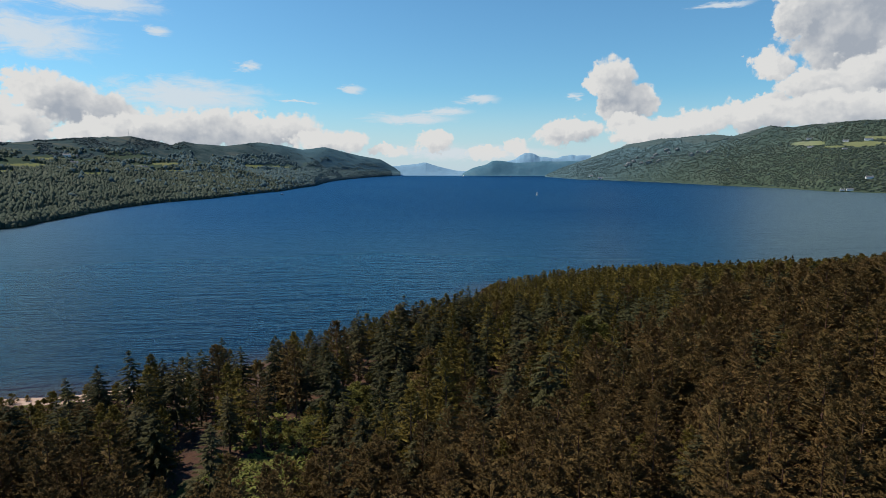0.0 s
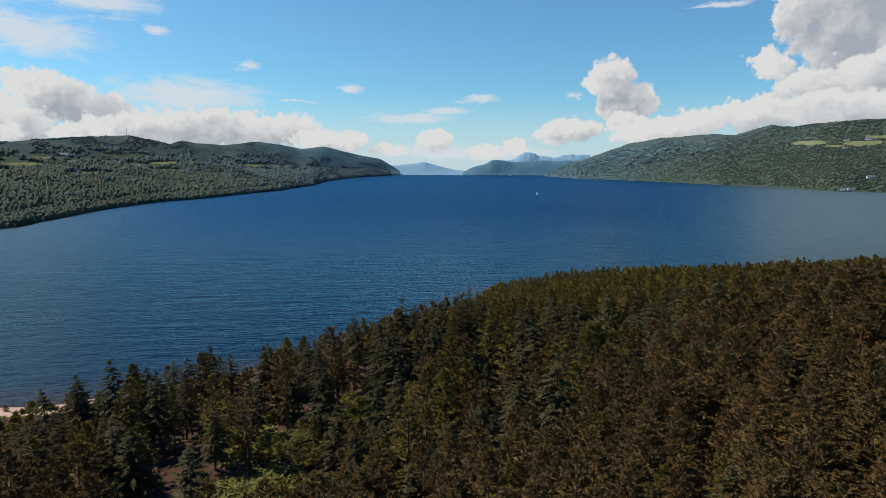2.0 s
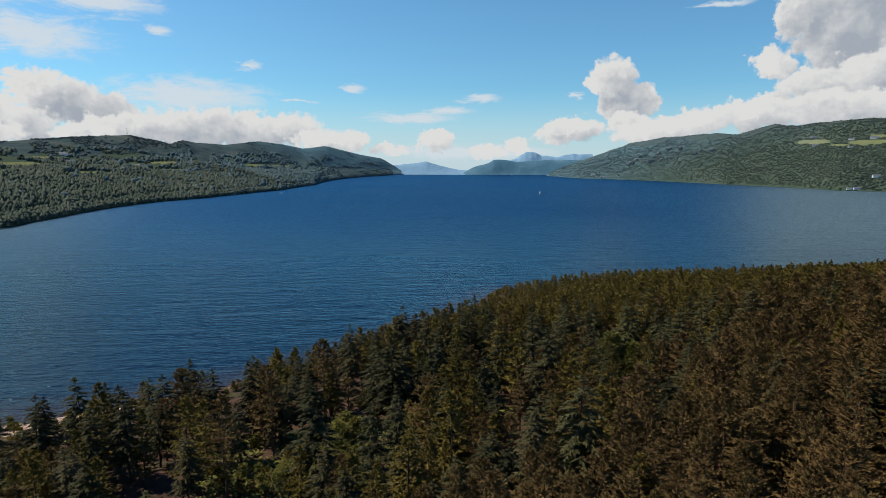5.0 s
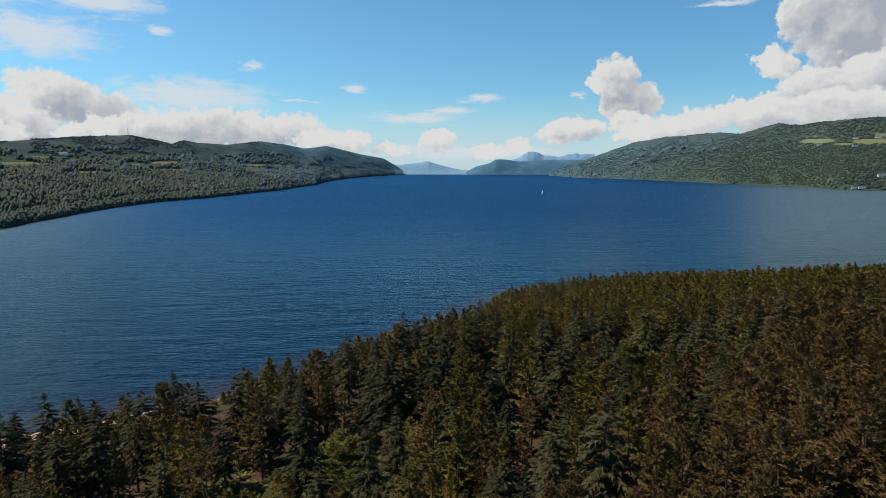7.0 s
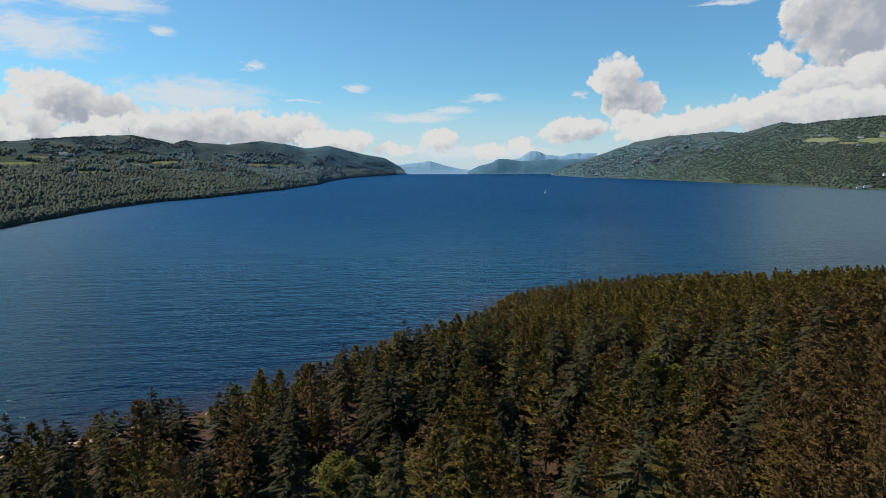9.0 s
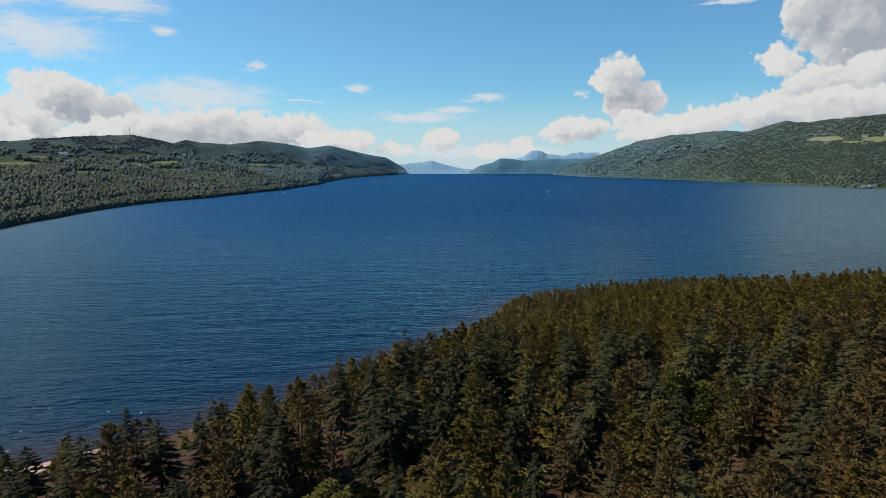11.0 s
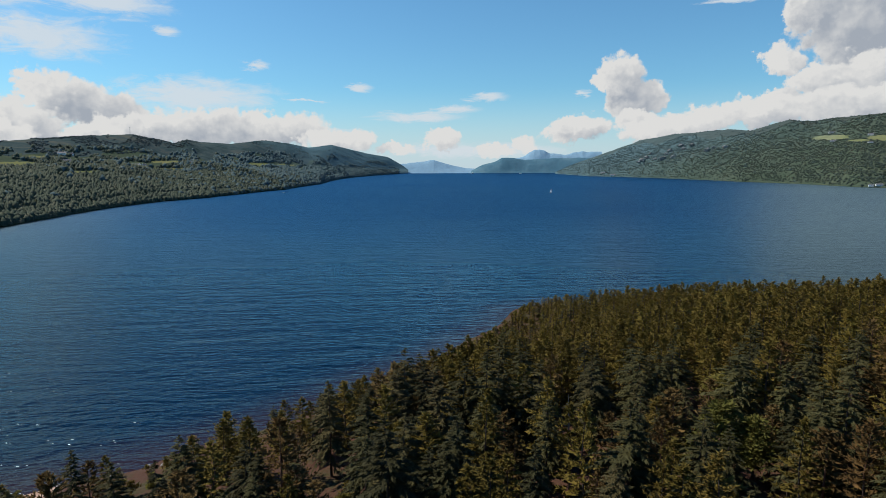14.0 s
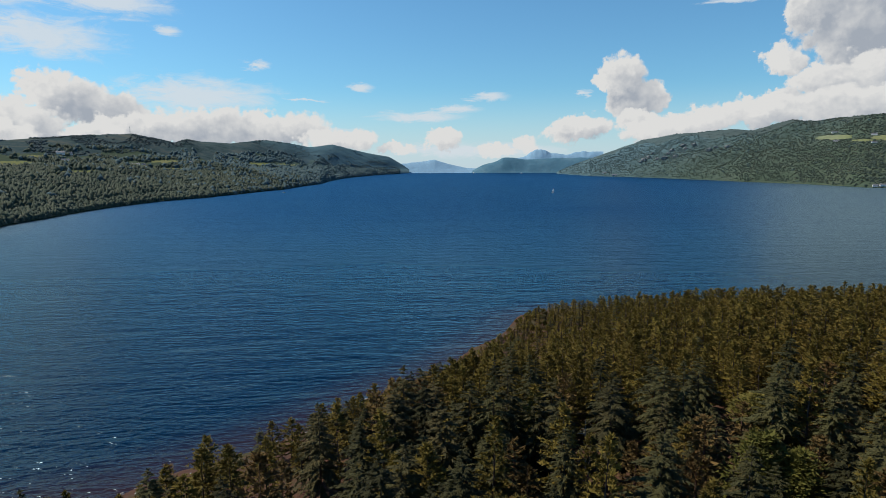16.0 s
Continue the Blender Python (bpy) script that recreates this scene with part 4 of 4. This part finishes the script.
def far_wood(name, label, places, radius, high, sides, rings, rng, leaves=None):
    """Many small uneven crowns in one mesh, each with its own tone."""
    v, f = dome_arrays(sides, rings)
    n = len(places)
    drawn = draw_in(places)
    k = (np.linalg.norm(drawn - MID, axis=1) / np.linalg.norm(places - MID, axis=1))[:, None, None]
    jit = 1 + rng.normal(0, 0.20, (n, len(v), 1))
    size = np.stack([radius, radius * rng.uniform(0.8, 1.2, n), high], -1)[:, None, :]
    allv = drawn[:, None, :] + v[None] * jit * size * k - np.array([0, 0, 0.10]) * size * k
    allf = f[None] + (np.arange(n) * len(v))[:, None, None]
    stand = fbm(places[:, 0] / 170, places[:, 1] / 170, 3.0, 3)
    tint = np.repeat(np.clip(rng.normal(0.45, 0.20, n) + 0.26 * stand, 0, 1), len(v))
    ob = new(name, mesh_of(name, allv.reshape(-1, 3), allf.reshape(-1, 3), [leaves or m_far], True, attrs=[("tint", tint)]))
    tagged(ob, label, "trees", kind="stuff")


def plant_far_woods():
    rng = np.random.default_rng(5)
    many = 90000
    az = rng.uniform(-46, -5, many)
    t = rng.uniform(0.004, 0.70, many) ** 1.15
    ds = np.interp(az, *LEFT_SHORE)
    keep = rng.uniform(0, 1, many) < np.clip((ds + 1300 * t) / 3600, 0, 1) * np.where(az > -12, 0.4, 1)
    keep &= ~in_fields(az, height_angle(slope_point(az, t, "left")), LEFT_FIELDS)
    gap = fbm(az * 0.9, t * 22, 6.0, 3)
    keep &= (t < 0.36) | (gap > 0.05) & (rng.uniform(0, 1, many) < 0.75)
    az, t = az[keep], t[keep]
    # a close row along the water's edge
    ea = rng.uniform(-46, -8, 2200)
    az, t = np.concatenate([az, ea]), np.concatenate([t, rng.uniform(0.004, 0.03, 2200)])
    p = slope_point(az, t, "left")
    d = np.linalg.norm(p - MID, axis=1)
    near = d < 1350
    r = rng.uniform(2.7, 5.0, len(p))
    h = rng.uniform(5.5, 10.5, len(p))
    h = np.where(t < 0.04, h * 0.75, h)
    # the farthest crowns get the leaves with haze in their colour
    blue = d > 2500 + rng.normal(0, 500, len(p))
    far = ~near & ~blue
    ra, rt = rng.uniform(-42, -6, 9000), rng.uniform(0.56, 1.0, 9000)
    clump = fbm(ra * 0.7, rt * 9, 9.0, 3) > 0.22
    pr = slope_point(ra[clump], rt[clump], "left")
    far_wood("woodland_ridge", "dark patches of conifers on the moor ridge, tinted with painted haze", pr, rng.uniform(3, 5, len(pr)), rng.uniform(2.5, 4, len(pr)), 4, 2, rng, m_far_dark)
    far_wood("woodland_west", "mixed green woodland on the far shore of the loch", p[near], r[near], h[near], 6, 2, rng)
    far_wood("woodland_west_far", "mixed green woodland stretching along the far shore", p[far], r[far] * 1.3, h[far], 5, 2, rng)
    far_wood("woodland_west_distant", "woodland far along the loch shore, painted blue-green with haze", p[blue], r[blue] * 2.0, h[blue] * 1.3, 5, 2, rng, m_far_haze)
    az = 10 + 38 * rng.uniform(0, 1, 32000) ** 0.8
    t = rng.uniform(0.004, 0.98, 32000)
    keep = ~in_fields(az, height_angle(slope_point(az, t, "right")), RIGHT_FIELDS)
    bare = np.where((az > 29) & (az < 32.5), 0.97, 0.80 + 0.06 * ease((az - 24) / 8)) + 0.05 * fbm(az * 0.8, t * 3, 7.0, 3)
    keep &= rng.uniform(0, 1, 32000) < np.where(t > bare, 0.10, 0.9)
    az, t = az[keep], t[keep]
    p = slope_point(az, t, "right")
    d = np.linalg.norm(p - MID, axis=1)
    # here too distance decides which crowns carry the painted haze
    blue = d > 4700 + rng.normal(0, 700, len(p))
    r = rng.uniform(3.2, 6.0, len(p))
    h = r * rng.uniform(0.6, 1.0, len(p))
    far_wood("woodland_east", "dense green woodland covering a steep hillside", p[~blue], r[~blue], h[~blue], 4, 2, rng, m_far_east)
    far_wood("woodland_east_distant", "woodland on the far end of a steep hill, painted blue-green with haze", p[blue], r[blue] * 1.4, h[blue] * 1.2, 5, 2, rng, m_far_haze)


plant_far_woods()


# ---- shrubs, bracken and dead trees of the near shore ----
def plant_undergrowth():
    rng = np.random.default_rng(21)
    shapes = []
    for k in range(5):
        g = np.random.default_rng(70 + k)
        v, f = puffy_crown(g, 3.0, 0.1, 1.7, 12, 30, 0.5, 0.85)
        shapes.append(mesh_of("bush", v, f, [m_broad if k % 2 else m_larch]))
    first, made = None, 0
    while made < 230:
        x, y = rng.uniform(-140, 45), rng.uniform(100, 318)
        s = float(inland(x, y))
        if not 2.0 < s < (34 if x < -84 else 16):
            continue
        k = rng.uniform(0.5, 1.25) * (0.65 if s < 5 else 1.0)
        ob = new("bush", shapes[made % 5])
        ob.matrix_world = Matrix.Translation((x, y, float(ground_height(x, y)) - 0.1)) @ Euler((0, 0, rng.uniform(0, 6.28))).to_matrix().to_4x4() @ Matrix.Scale(k, 4)
        tagged(ob, "low olive-green bush near the water's edge", "bush", "bushes along the shore")
        made += 1
    for gx, gy, ga, gb in GLADES[:4]:
        for _ in range(9):
            a, r = rng.uniform(0, 6.28), rng.uniform(0.55, 1.0)
            x, y = gx + math.cos(a) * ga * r, gy + math.sin(a) * gb * r
            ob = new("bush", shapes[rng.integers(0, 5)])
            k = rng.uniform(0.6, 1.5)
            ob.matrix_world = Matrix.Translation((x, y, float(ground_height(x, y)) - 0.1)) @ Euler((0, 0, rng.uniform(0, 6.28))).to_matrix().to_4x4() @ Matrix.Scale(k, 4)
            tagged(ob, "leafy green bush at the rim of a glade", "bush", "bushes round the glades")
    # bracken fills the open glade
    base, way = [], []
    for gx, gy, ga, gb, n in ((-33, 97, 14, 19, 5200), (-34, 124, 13, 9, 1100), (-46, 136, 9, 6, 500), (-22, 140, 13, 12, 1300), (12, 152, 5, 4, 250), (-90, 140, 22, 10, 600)):
        a, r = rng.uniform(0, 6.28, n), np.sqrt(rng.uniform(0, 1, n))
        x, y = gx + np.cos(a) * ga * r, gy + np.sin(a) * gb * r
        base.append(np.stack([x, y, ground_height(x, y) + 0.35 + 0.5 * np.maximum(fbm(x / 2.5, y / 2.5, 2.0, 2), -0.4)], -1))
    base = np.concatenate(base)
    a = rng.uniform(0, 6.28, len(base))
    way = np.stack([np.cos(a), np.sin(a), rng.uniform(0.1, 0.9, len(base))], -1)
    size = rng.uniform(0.7, 1.4, len(base))
    v, f = sprays(rng, base, way, size, size * 0.26, 0.35)
    tint = np.repeat(rng.uniform(0, 1, len(base)), 4)
    tagged(new("bracken", mesh_of("bracken", v, f, [m_fern], attrs=[("tint", tint)])), "bright green bracken filling a forest glade", "bracken", kind="stuff")
    # bare, bleached stems
    for x, y, top in ((-3.5, 111.5, 17.5), (39, 206, 15.0), (44, 120, 16.0), (84, 150, 18.0), (-58, 152, 12.0), (63, 132, 17.0), (18, 172, 18.0)):
        g = np.random.default_rng(int(x * 7 + 900))
        z = float(ground_height(x, y))
        foot = new("dead_tree")
        foot.matrix_world = Matrix.Translation((x, y, z))
        high = top - z
        hs = np.array([-0.4, 0.3, 0.65, 1.0]) * high
        hs[0] = -0.4
        off = g.normal(0, 0.12, (4, 2))
        v, f = tube(np.stack([off[:, 0], off[:, 1], hs], -1), np.array([0.2, 0.16, 0.11, 0.03]), 6)
        part_mesh("trunk", mesh_of("trunk", v, f, [m_dead], True), foot)
        for k in range(9):
            h, a, ln = high * g.uniform(0.45, 0.97), g.uniform(0, 6.28), g.uniform(0.6, 1.7)
            w = np.array([math.cos(a), math.sin(a), 0.1])
            v, f = tube([np.array([0, 0, h]) + w * ln * q - np.array([0, 0, 0.25 * ln * q * q]) for q in (0, 0.5, 1)], (0.05, 0.035, 0.01), 4)
            part_mesh("branch", mesh_of("branch", v, f, [m_dead], True), foot)
        tagged(foot, "bare bleached dead conifer stem among living trees", "dead tree", "dead trees in the wood")
    # stones along the beach
    stone = []
    for k in range(3):
        bm = bmesh.new()
        bmesh.ops.create_icosphere(bm, subdivisions=2, radius=1)
        for v in bm.verts:
            v.co *= 1 + 0.3 * noise.noise(v.co * 1.3 + Vector((k * 5, 0, 0)))
            v.co.z *= 0.6
        me = bpy.data.meshes.new("stone")
        bm.to_mesh(me)
        bm.free()
        me.materials.append(m_rock)
        stone.append(me)
    made = 0
    while made < 46:
        x, y = rng.uniform(-130, 22), rng.uniform(140, 312)
        s = float(inland(x, y))
        if not -0.5 < s < 4:
            continue
        ob = new("stone", stone[made % 3])
        k = rng.uniform(0.2, 0.6)
        ob.matrix_world = Matrix.Translation((x, y, max(float(ground_height(x, y)), -0.1))) @ Euler((0, 0, rng.uniform(0, 6.28))).to_matrix().to_4x4() @ Matrix.Scale(k, 4)
        tagged(ob, "small grey boulder on the gravelly shore", "stone", "stones along the shore")
        made += 1


plant_undergrowth()


# ---- boats ----
def loft(rings):
    """A skin over closed rings of equal point count, with capped ends."""
    rings = [np.asarray(r, float) for r in rings]
    k = len(rings[0])
    bm = bmesh.new()
    vs = [[bm.verts.new(p) for p in r] for r in rings]
    for a, b in zip(vs, vs[1:]):
        for j in range(k):
            bm.faces.new((a[j], a[(j + 1) % k], b[(j + 1) % k], b[j]))
    bm.faces.new(vs[0][::-1]), bm.faces.new(vs[-1])
    bmesh.ops.recalc_face_normals(bm, faces=bm.faces)
    return bm


def hull_bm(length, beam, side):
    rings = []
    for q in np.linspace(0, 1, 9):
        w = beam / 2 * (0.72 + 0.28 * math.sin(q * 3.0)) * (1 - max(0, q - 0.45) / 0.56) ** 0.75 if q > 0.45 else beam / 2 * (0.75 + 0.55 * q)
        w = max(w, 0.03)
        x, sheer = (q - 0.5) * length, side * (1 + 0.25 * q * q)
        rings.append([(x, -w, sheer), (x, -w * 0.85, 0.25), (x, 0, -0.35), (x, w * 0.85, 0.25), (x, w, sheer)])
    return loft(rings)


def box_bm(x, y, z, bevel=0.0):
    bm = bmesh.new()
    bmesh.ops.create_cube(bm, size=1)
    bmesh.ops.scale(bm, vec=(x, y, z), verts=bm.verts)
    bmesh.ops.translate(bm, vec=(0, 0, z / 2), verts=bm.verts)
    if bevel:
        bmesh.ops.bevel(bm, geom=list(bm.edges), offset=bevel, segments=1, affect="EDGES")
    return bm


def tube_bm(path, radii, sides=8):
    v, f = tube(path, radii, sides)
    bm = bmesh.new()
    vs = [bm.verts.new(p) for p in v]
    for q in f:
        bm.faces.new([vs[i] for i in q])
    return bm


def sail_bm(a, b, c, belly):
    """A bellied triangular sail with a little thickness."""
    a, b, c = Vector(a), Vector(b), Vector(c)
    bm = bmesh.new()
    n = 6
    rows = []
    for i in range(n + 1):
        u = i / n
        row = []
        for j in range(n + 1 - i):
            w = j / n
            p = a * (1 - u - w) + b * w + c * u
            row.append(bm.verts.new(p + Vector((0, belly * 27 * u * w * (1 - u - w) + belly * 2 * w * (1 - u - w), 0))))
        rows.append(row)
    for r0, r1 in zip(rows, rows[1:]):
        for j in range(len(r1)):
            bm.faces.new((r0[j], r0[j + 1], r1[j]))
            if j + 1 < len(r1):
                bm.faces.new((r0[j + 1], r1[j + 1], r1[j]))
    bmesh.ops.solidify(bm, geom=list(bm.faces), thickness=0.05)
    return bm


def sailboat(x, y, turn):
    boat = new("sailboat")
    boat.matrix_world = pose(x, y, 0.05, 0, 4, turn)
    part("hull", hull_bm(10.5, 3.2, 1.1), m_white, boat)
    cabin = part("cabin", box_bm(3.6, 1.8, 0.6, 0.15), m_white, boat)
    cabin.location = (0.4, 0, 1.1)
    part("mast", tube_bm([(0.9, 0, 0.9), (0.9, 0, 7), (0.9, 0, 13.2)], (0.11, 0.10, 0.06)), m_steel, boat)
    part("boom", tube_bm([(0.9, 0, 2.3), (-1.5, 0.3, 2.3), (-3.6, 0.6, 2.3)], (0.07, 0.07, 0.06)), m_steel, boat)
    part("mainsail", sail_bm((0.8, 0, 2.5), (-3.5, 0.6, 2.5), (0.85, 0, 12.8), 0.10), m_sail, boat, "white mainsail")
    part("jib", sail_bm((5.0, 0, 1.5), (1.2, 0.5, 1.8), (1.0, 0, 11.2), 0.12), m_sail, boat, "white foresail")
    tagged(boat, "small white sailing yacht under sail on open water", "sailboat")


def motor_boat(x, y, turn, length, label):
    p = np.array([x, y, 0.0])
    drawn = draw_in(p)
    k = float(np.linalg.norm(drawn - MID) / np.linalg.norm(p - MID))
    boat = new("motor_boat")
    boat.matrix_world = Matrix.Translation(drawn) @ pose(0, 0, 0.05, 0, 0, turn) @ Matrix.Scale(k * length / 8.0, 4)
    part("hull", hull_bm(8.0, 2.8, 1.0), m_white, boat)
    cabin = part("cabin", box_bm(3.2, 2.1, 1.3, 0.2), m_white, boat)
    cabin.location = (-0.2, 0, 0.95)
    glass = part("windscreen", box_bm(0.12, 1.8, 0.6, 0.03), m_pane, boat, "dark windscreen")
    glass.location = (1.45, 0, 1.45)
    tagged(boat, label, "motor boat", "boats on the loch")


sailboat(244, 1540, 62)
motor_boat(-426, 1571, 20, 9.0, "small pale motor boat near the wooded shore")
motor_boat(*[float(v) for v in polar(2.05, 8600)], 15, 34.0, "white cruise boat far down the loch")
motor_boat(*[float(v) for v in polar(6.57, 8200)], 160, 30.0, "white motor cruiser far down the loch")


# ---- houses, crags and the mast on the hills ----
def house(p, turn, long, deep, eaves, label, roof=None):
    drawn = draw_in(p)
    k = float(np.linalg.norm(drawn - MID) / np.linalg.norm(p - MID))
    home = new("house")
    home.matrix_world = Matrix.Translation(drawn) @ pose(0, 0, -0.6 * k, 0, 0, turn) @ Matrix.Scale(k, 4)
    ridge = eaves + deep * 0.42
    bm = loft([[(x, -deep / 2, 0), (x, -deep / 2, eaves), (x, 0, ridge - 0.15), (x, deep / 2, eaves), (x, deep / 2, 0)] for x in (-long / 2, long / 2)])
    wall = part("wall", bm, m_white, home)
    bm = loft([[(x, -deep / 2 - 0.5, eaves - 0.3), (x, 0, ridge), (x, deep / 2 + 0.5, eaves - 0.3), (x, deep / 2 + 0.5, eaves), (x, 0, ridge + 0.3), (x, -deep / 2 - 0.5, eaves)] for x in (-long / 2 - 0.4, long / 2 + 0.4)])
    top = part("roof", bm, roof or m_slate, home, "dark slate roof")
    for x in (-long * 0.38, long * 0.38):
        chimney = part("chimney", box_bm(0.8, 0.7, 1.6, 0.05), m_white, top)
        chimney.location = (x, 0, ridge - 0.2)
    n = max(2, int(long / 4))
    for i in range(n):
        for side in (-1, 1):
            win = part("window", box_bm(1.1, 0.16, 1.3, 0.03), m_pane, home)
            win.location = (-long / 2 + long * (i + 0.5) / n, side * deep / 2, eaves * 0.4)
    tagged(home, label, "house", "houses on the hillsides")


HOMES = (
    ("left", -32.8, 1.20, 20, 18, 8, 5.5, "white farmhouse with a slate roof among hilltop fields"),
    ("left", -32.2, 1.18, 60, 12, 7, 4.0, "white cottage beside hilltop pasture"),
    ("left", -32.4, 0.62, 35, 16, 7, 4.5, "white house among trees below the fields"),
    ("left", -27.6, 0.30, 10, 22, 8, 4.5, "long white farmhouse between dark trees"),
    ("left", -27.0, 0.32, 70, 12, 7, 4.0, "white outbuilding beside a farmhouse"),
    ("left", -23.4, 0.52, 5, 20, 8, 4.0, "pale low farm building by a field"),
    ("right", 31.9, 2.05, -30, 24, 10, 5.5, "white farmhouse on a high green pasture"),
    ("right", 31.8, 2.72, -20, 30, 10, 5.0, "pale farm building above the pasture"),
    ("right", 34.3, 2.50, -35, 22, 10, 5.0, "white house at the edge of high fields"),
    ("right", 34.3, 1.86, -10, 18, 9, 5.0, "white house among trees below the pasture"),
    ("right", 35.8, 2.55, -30, 30, 12, 6.0, "large pale farmhouse on the high fields"),
    ("right", 36.2, -0.45, -15, 22, 10, 6.0, "white villa in the woods above the loch"),
    ("right", 35.0, -1.40, -20, 18, 8, 4.5, "white boathouse at the water's edge"),
    ("right", 34.5, -1.42, -25, 14, 7, 4.0, "small white cottage at the water's edge"),
    ("right", 14.1, -0.42, -25, 34, 12, 7.0, "white house low on the wooded shore"),
    ("right", 15.0, -0.60, -20, 40, 12, 6.0, "pale boathouse at the foot of the hill"),
)
for side, az, el, turn, long, deep, eaves, label in HOMES:
    house(on_slope(az, el, side), turn, long, deep, eaves, label)


def crag(az, el, size, seed):
    p = on_slope(az, el, "right")
    drawn = draw_in(p + unit(MID - p) * 22 + (0, 0, 4.0))
    k = float(np.linalg.norm(drawn - MID) / np.linalg.norm(p - MID))
    bm = bmesh.new()
    bmesh.ops.create_icosphere(bm, subdivisions=3, radius=1)
    for v in bm.verts:
        q = v.co * 1.7 + Vector((seed * 3.1, seed, 0))
        v.co *= 1 + 0.45 * noise.noise(q) + 0.22 * noise.noise(q * 3)
    bmesh.ops.scale(bm, vec=(size, size * 0.5, size * 0.75), verts=bm.verts)
    me = bpy.data.meshes.new("crag")
    bm.to_mesh(me)
    bm.free()
    me.materials.append(m_crag)
    ob = new("crag", me)
    ob.matrix_world = Matrix.Translation(drawn) @ pose(0, 0, 0, 20, 0, -az + seed * 13 % 40 - 20) @ Matrix.Scale(k, 4)
    tagged(ob, "pale grey rock crag breaking through hillside woods", "crag", "crags on the hillside")


for k, (az, el, size) in enumerate(((17.5, 0.73, 26), (17.9, 0.95, 22), (19.8, 1.53, 24), (20.7, 1.92, 26), (20.9, 1.70, 18), (21.6, 2.0, 22), (19.2, 0.83, 26), (18.6, 0.80, 18),
                                    (22.8, 1.55, 22), (24.2, 1.77, 20), (20.1, 0.97, 24), (19.5, 1.25, 18), (23.3, 1.75, 16), (17.2, 0.55, 16), (18.2, 1.30, 14))):
    crag(az, el, size * 0.8, k)


def relay_mast(az, high):
    p = slope_point(np.array([az]), np.array([0.99]), "left")[0]
    drawn = draw_in(p)
    k = float(np.linalg.norm(drawn - MID) / np.linalg.norm(p - MID))
    mast = new("radio_mast")
    mast.matrix_world = Matrix.Translation(drawn) @ pose(0, 0, -1, 0, 0, 20) @ Matrix.Scale(k, 4)
    for a in range(3):
        w = np.array([math.cos(a * 2.094), math.sin(a * 2.094), 0])
        part("leg", tube_bm([w * 2.2, w * 1.2 + (0, 0, high * 0.5), w * 0.5 + (0, 0, high)], (0.35, 0.3, 0.22), 5), m_steel, mast)
    for q in np.linspace(0.12, 0.95, 8):
        r = 2.2 - 1.7 * q
        ring = [np.array([math.cos(a) * r, math.sin(a) * r, high * q]) for a in np.linspace(0, 6.2832, 4)]
        part("brace", tube_bm(ring, np.full(4, 0.14), 4), m_steel, mast)
    for q, a in ((0.78, 0.4), (0.88, 2.6)):
        dish = part("dish", loft([[(x, math.cos(b) * r, math.sin(b) * r) for b in np.linspace(0, 5.6, 9)] for x, r in ((0, 0.3), (0.35, 1.1), (0.6, 1.3))]), m_white, mast)
        dish.location, dish.rotation_euler = (math.cos(a) * 1.2, math.sin(a) * 1.2, high * q), (0, 0, a)
    tagged(mast, "slim grey lattice radio mast on the ridge", "radio mast")


relay_mast(-28.0, 34)
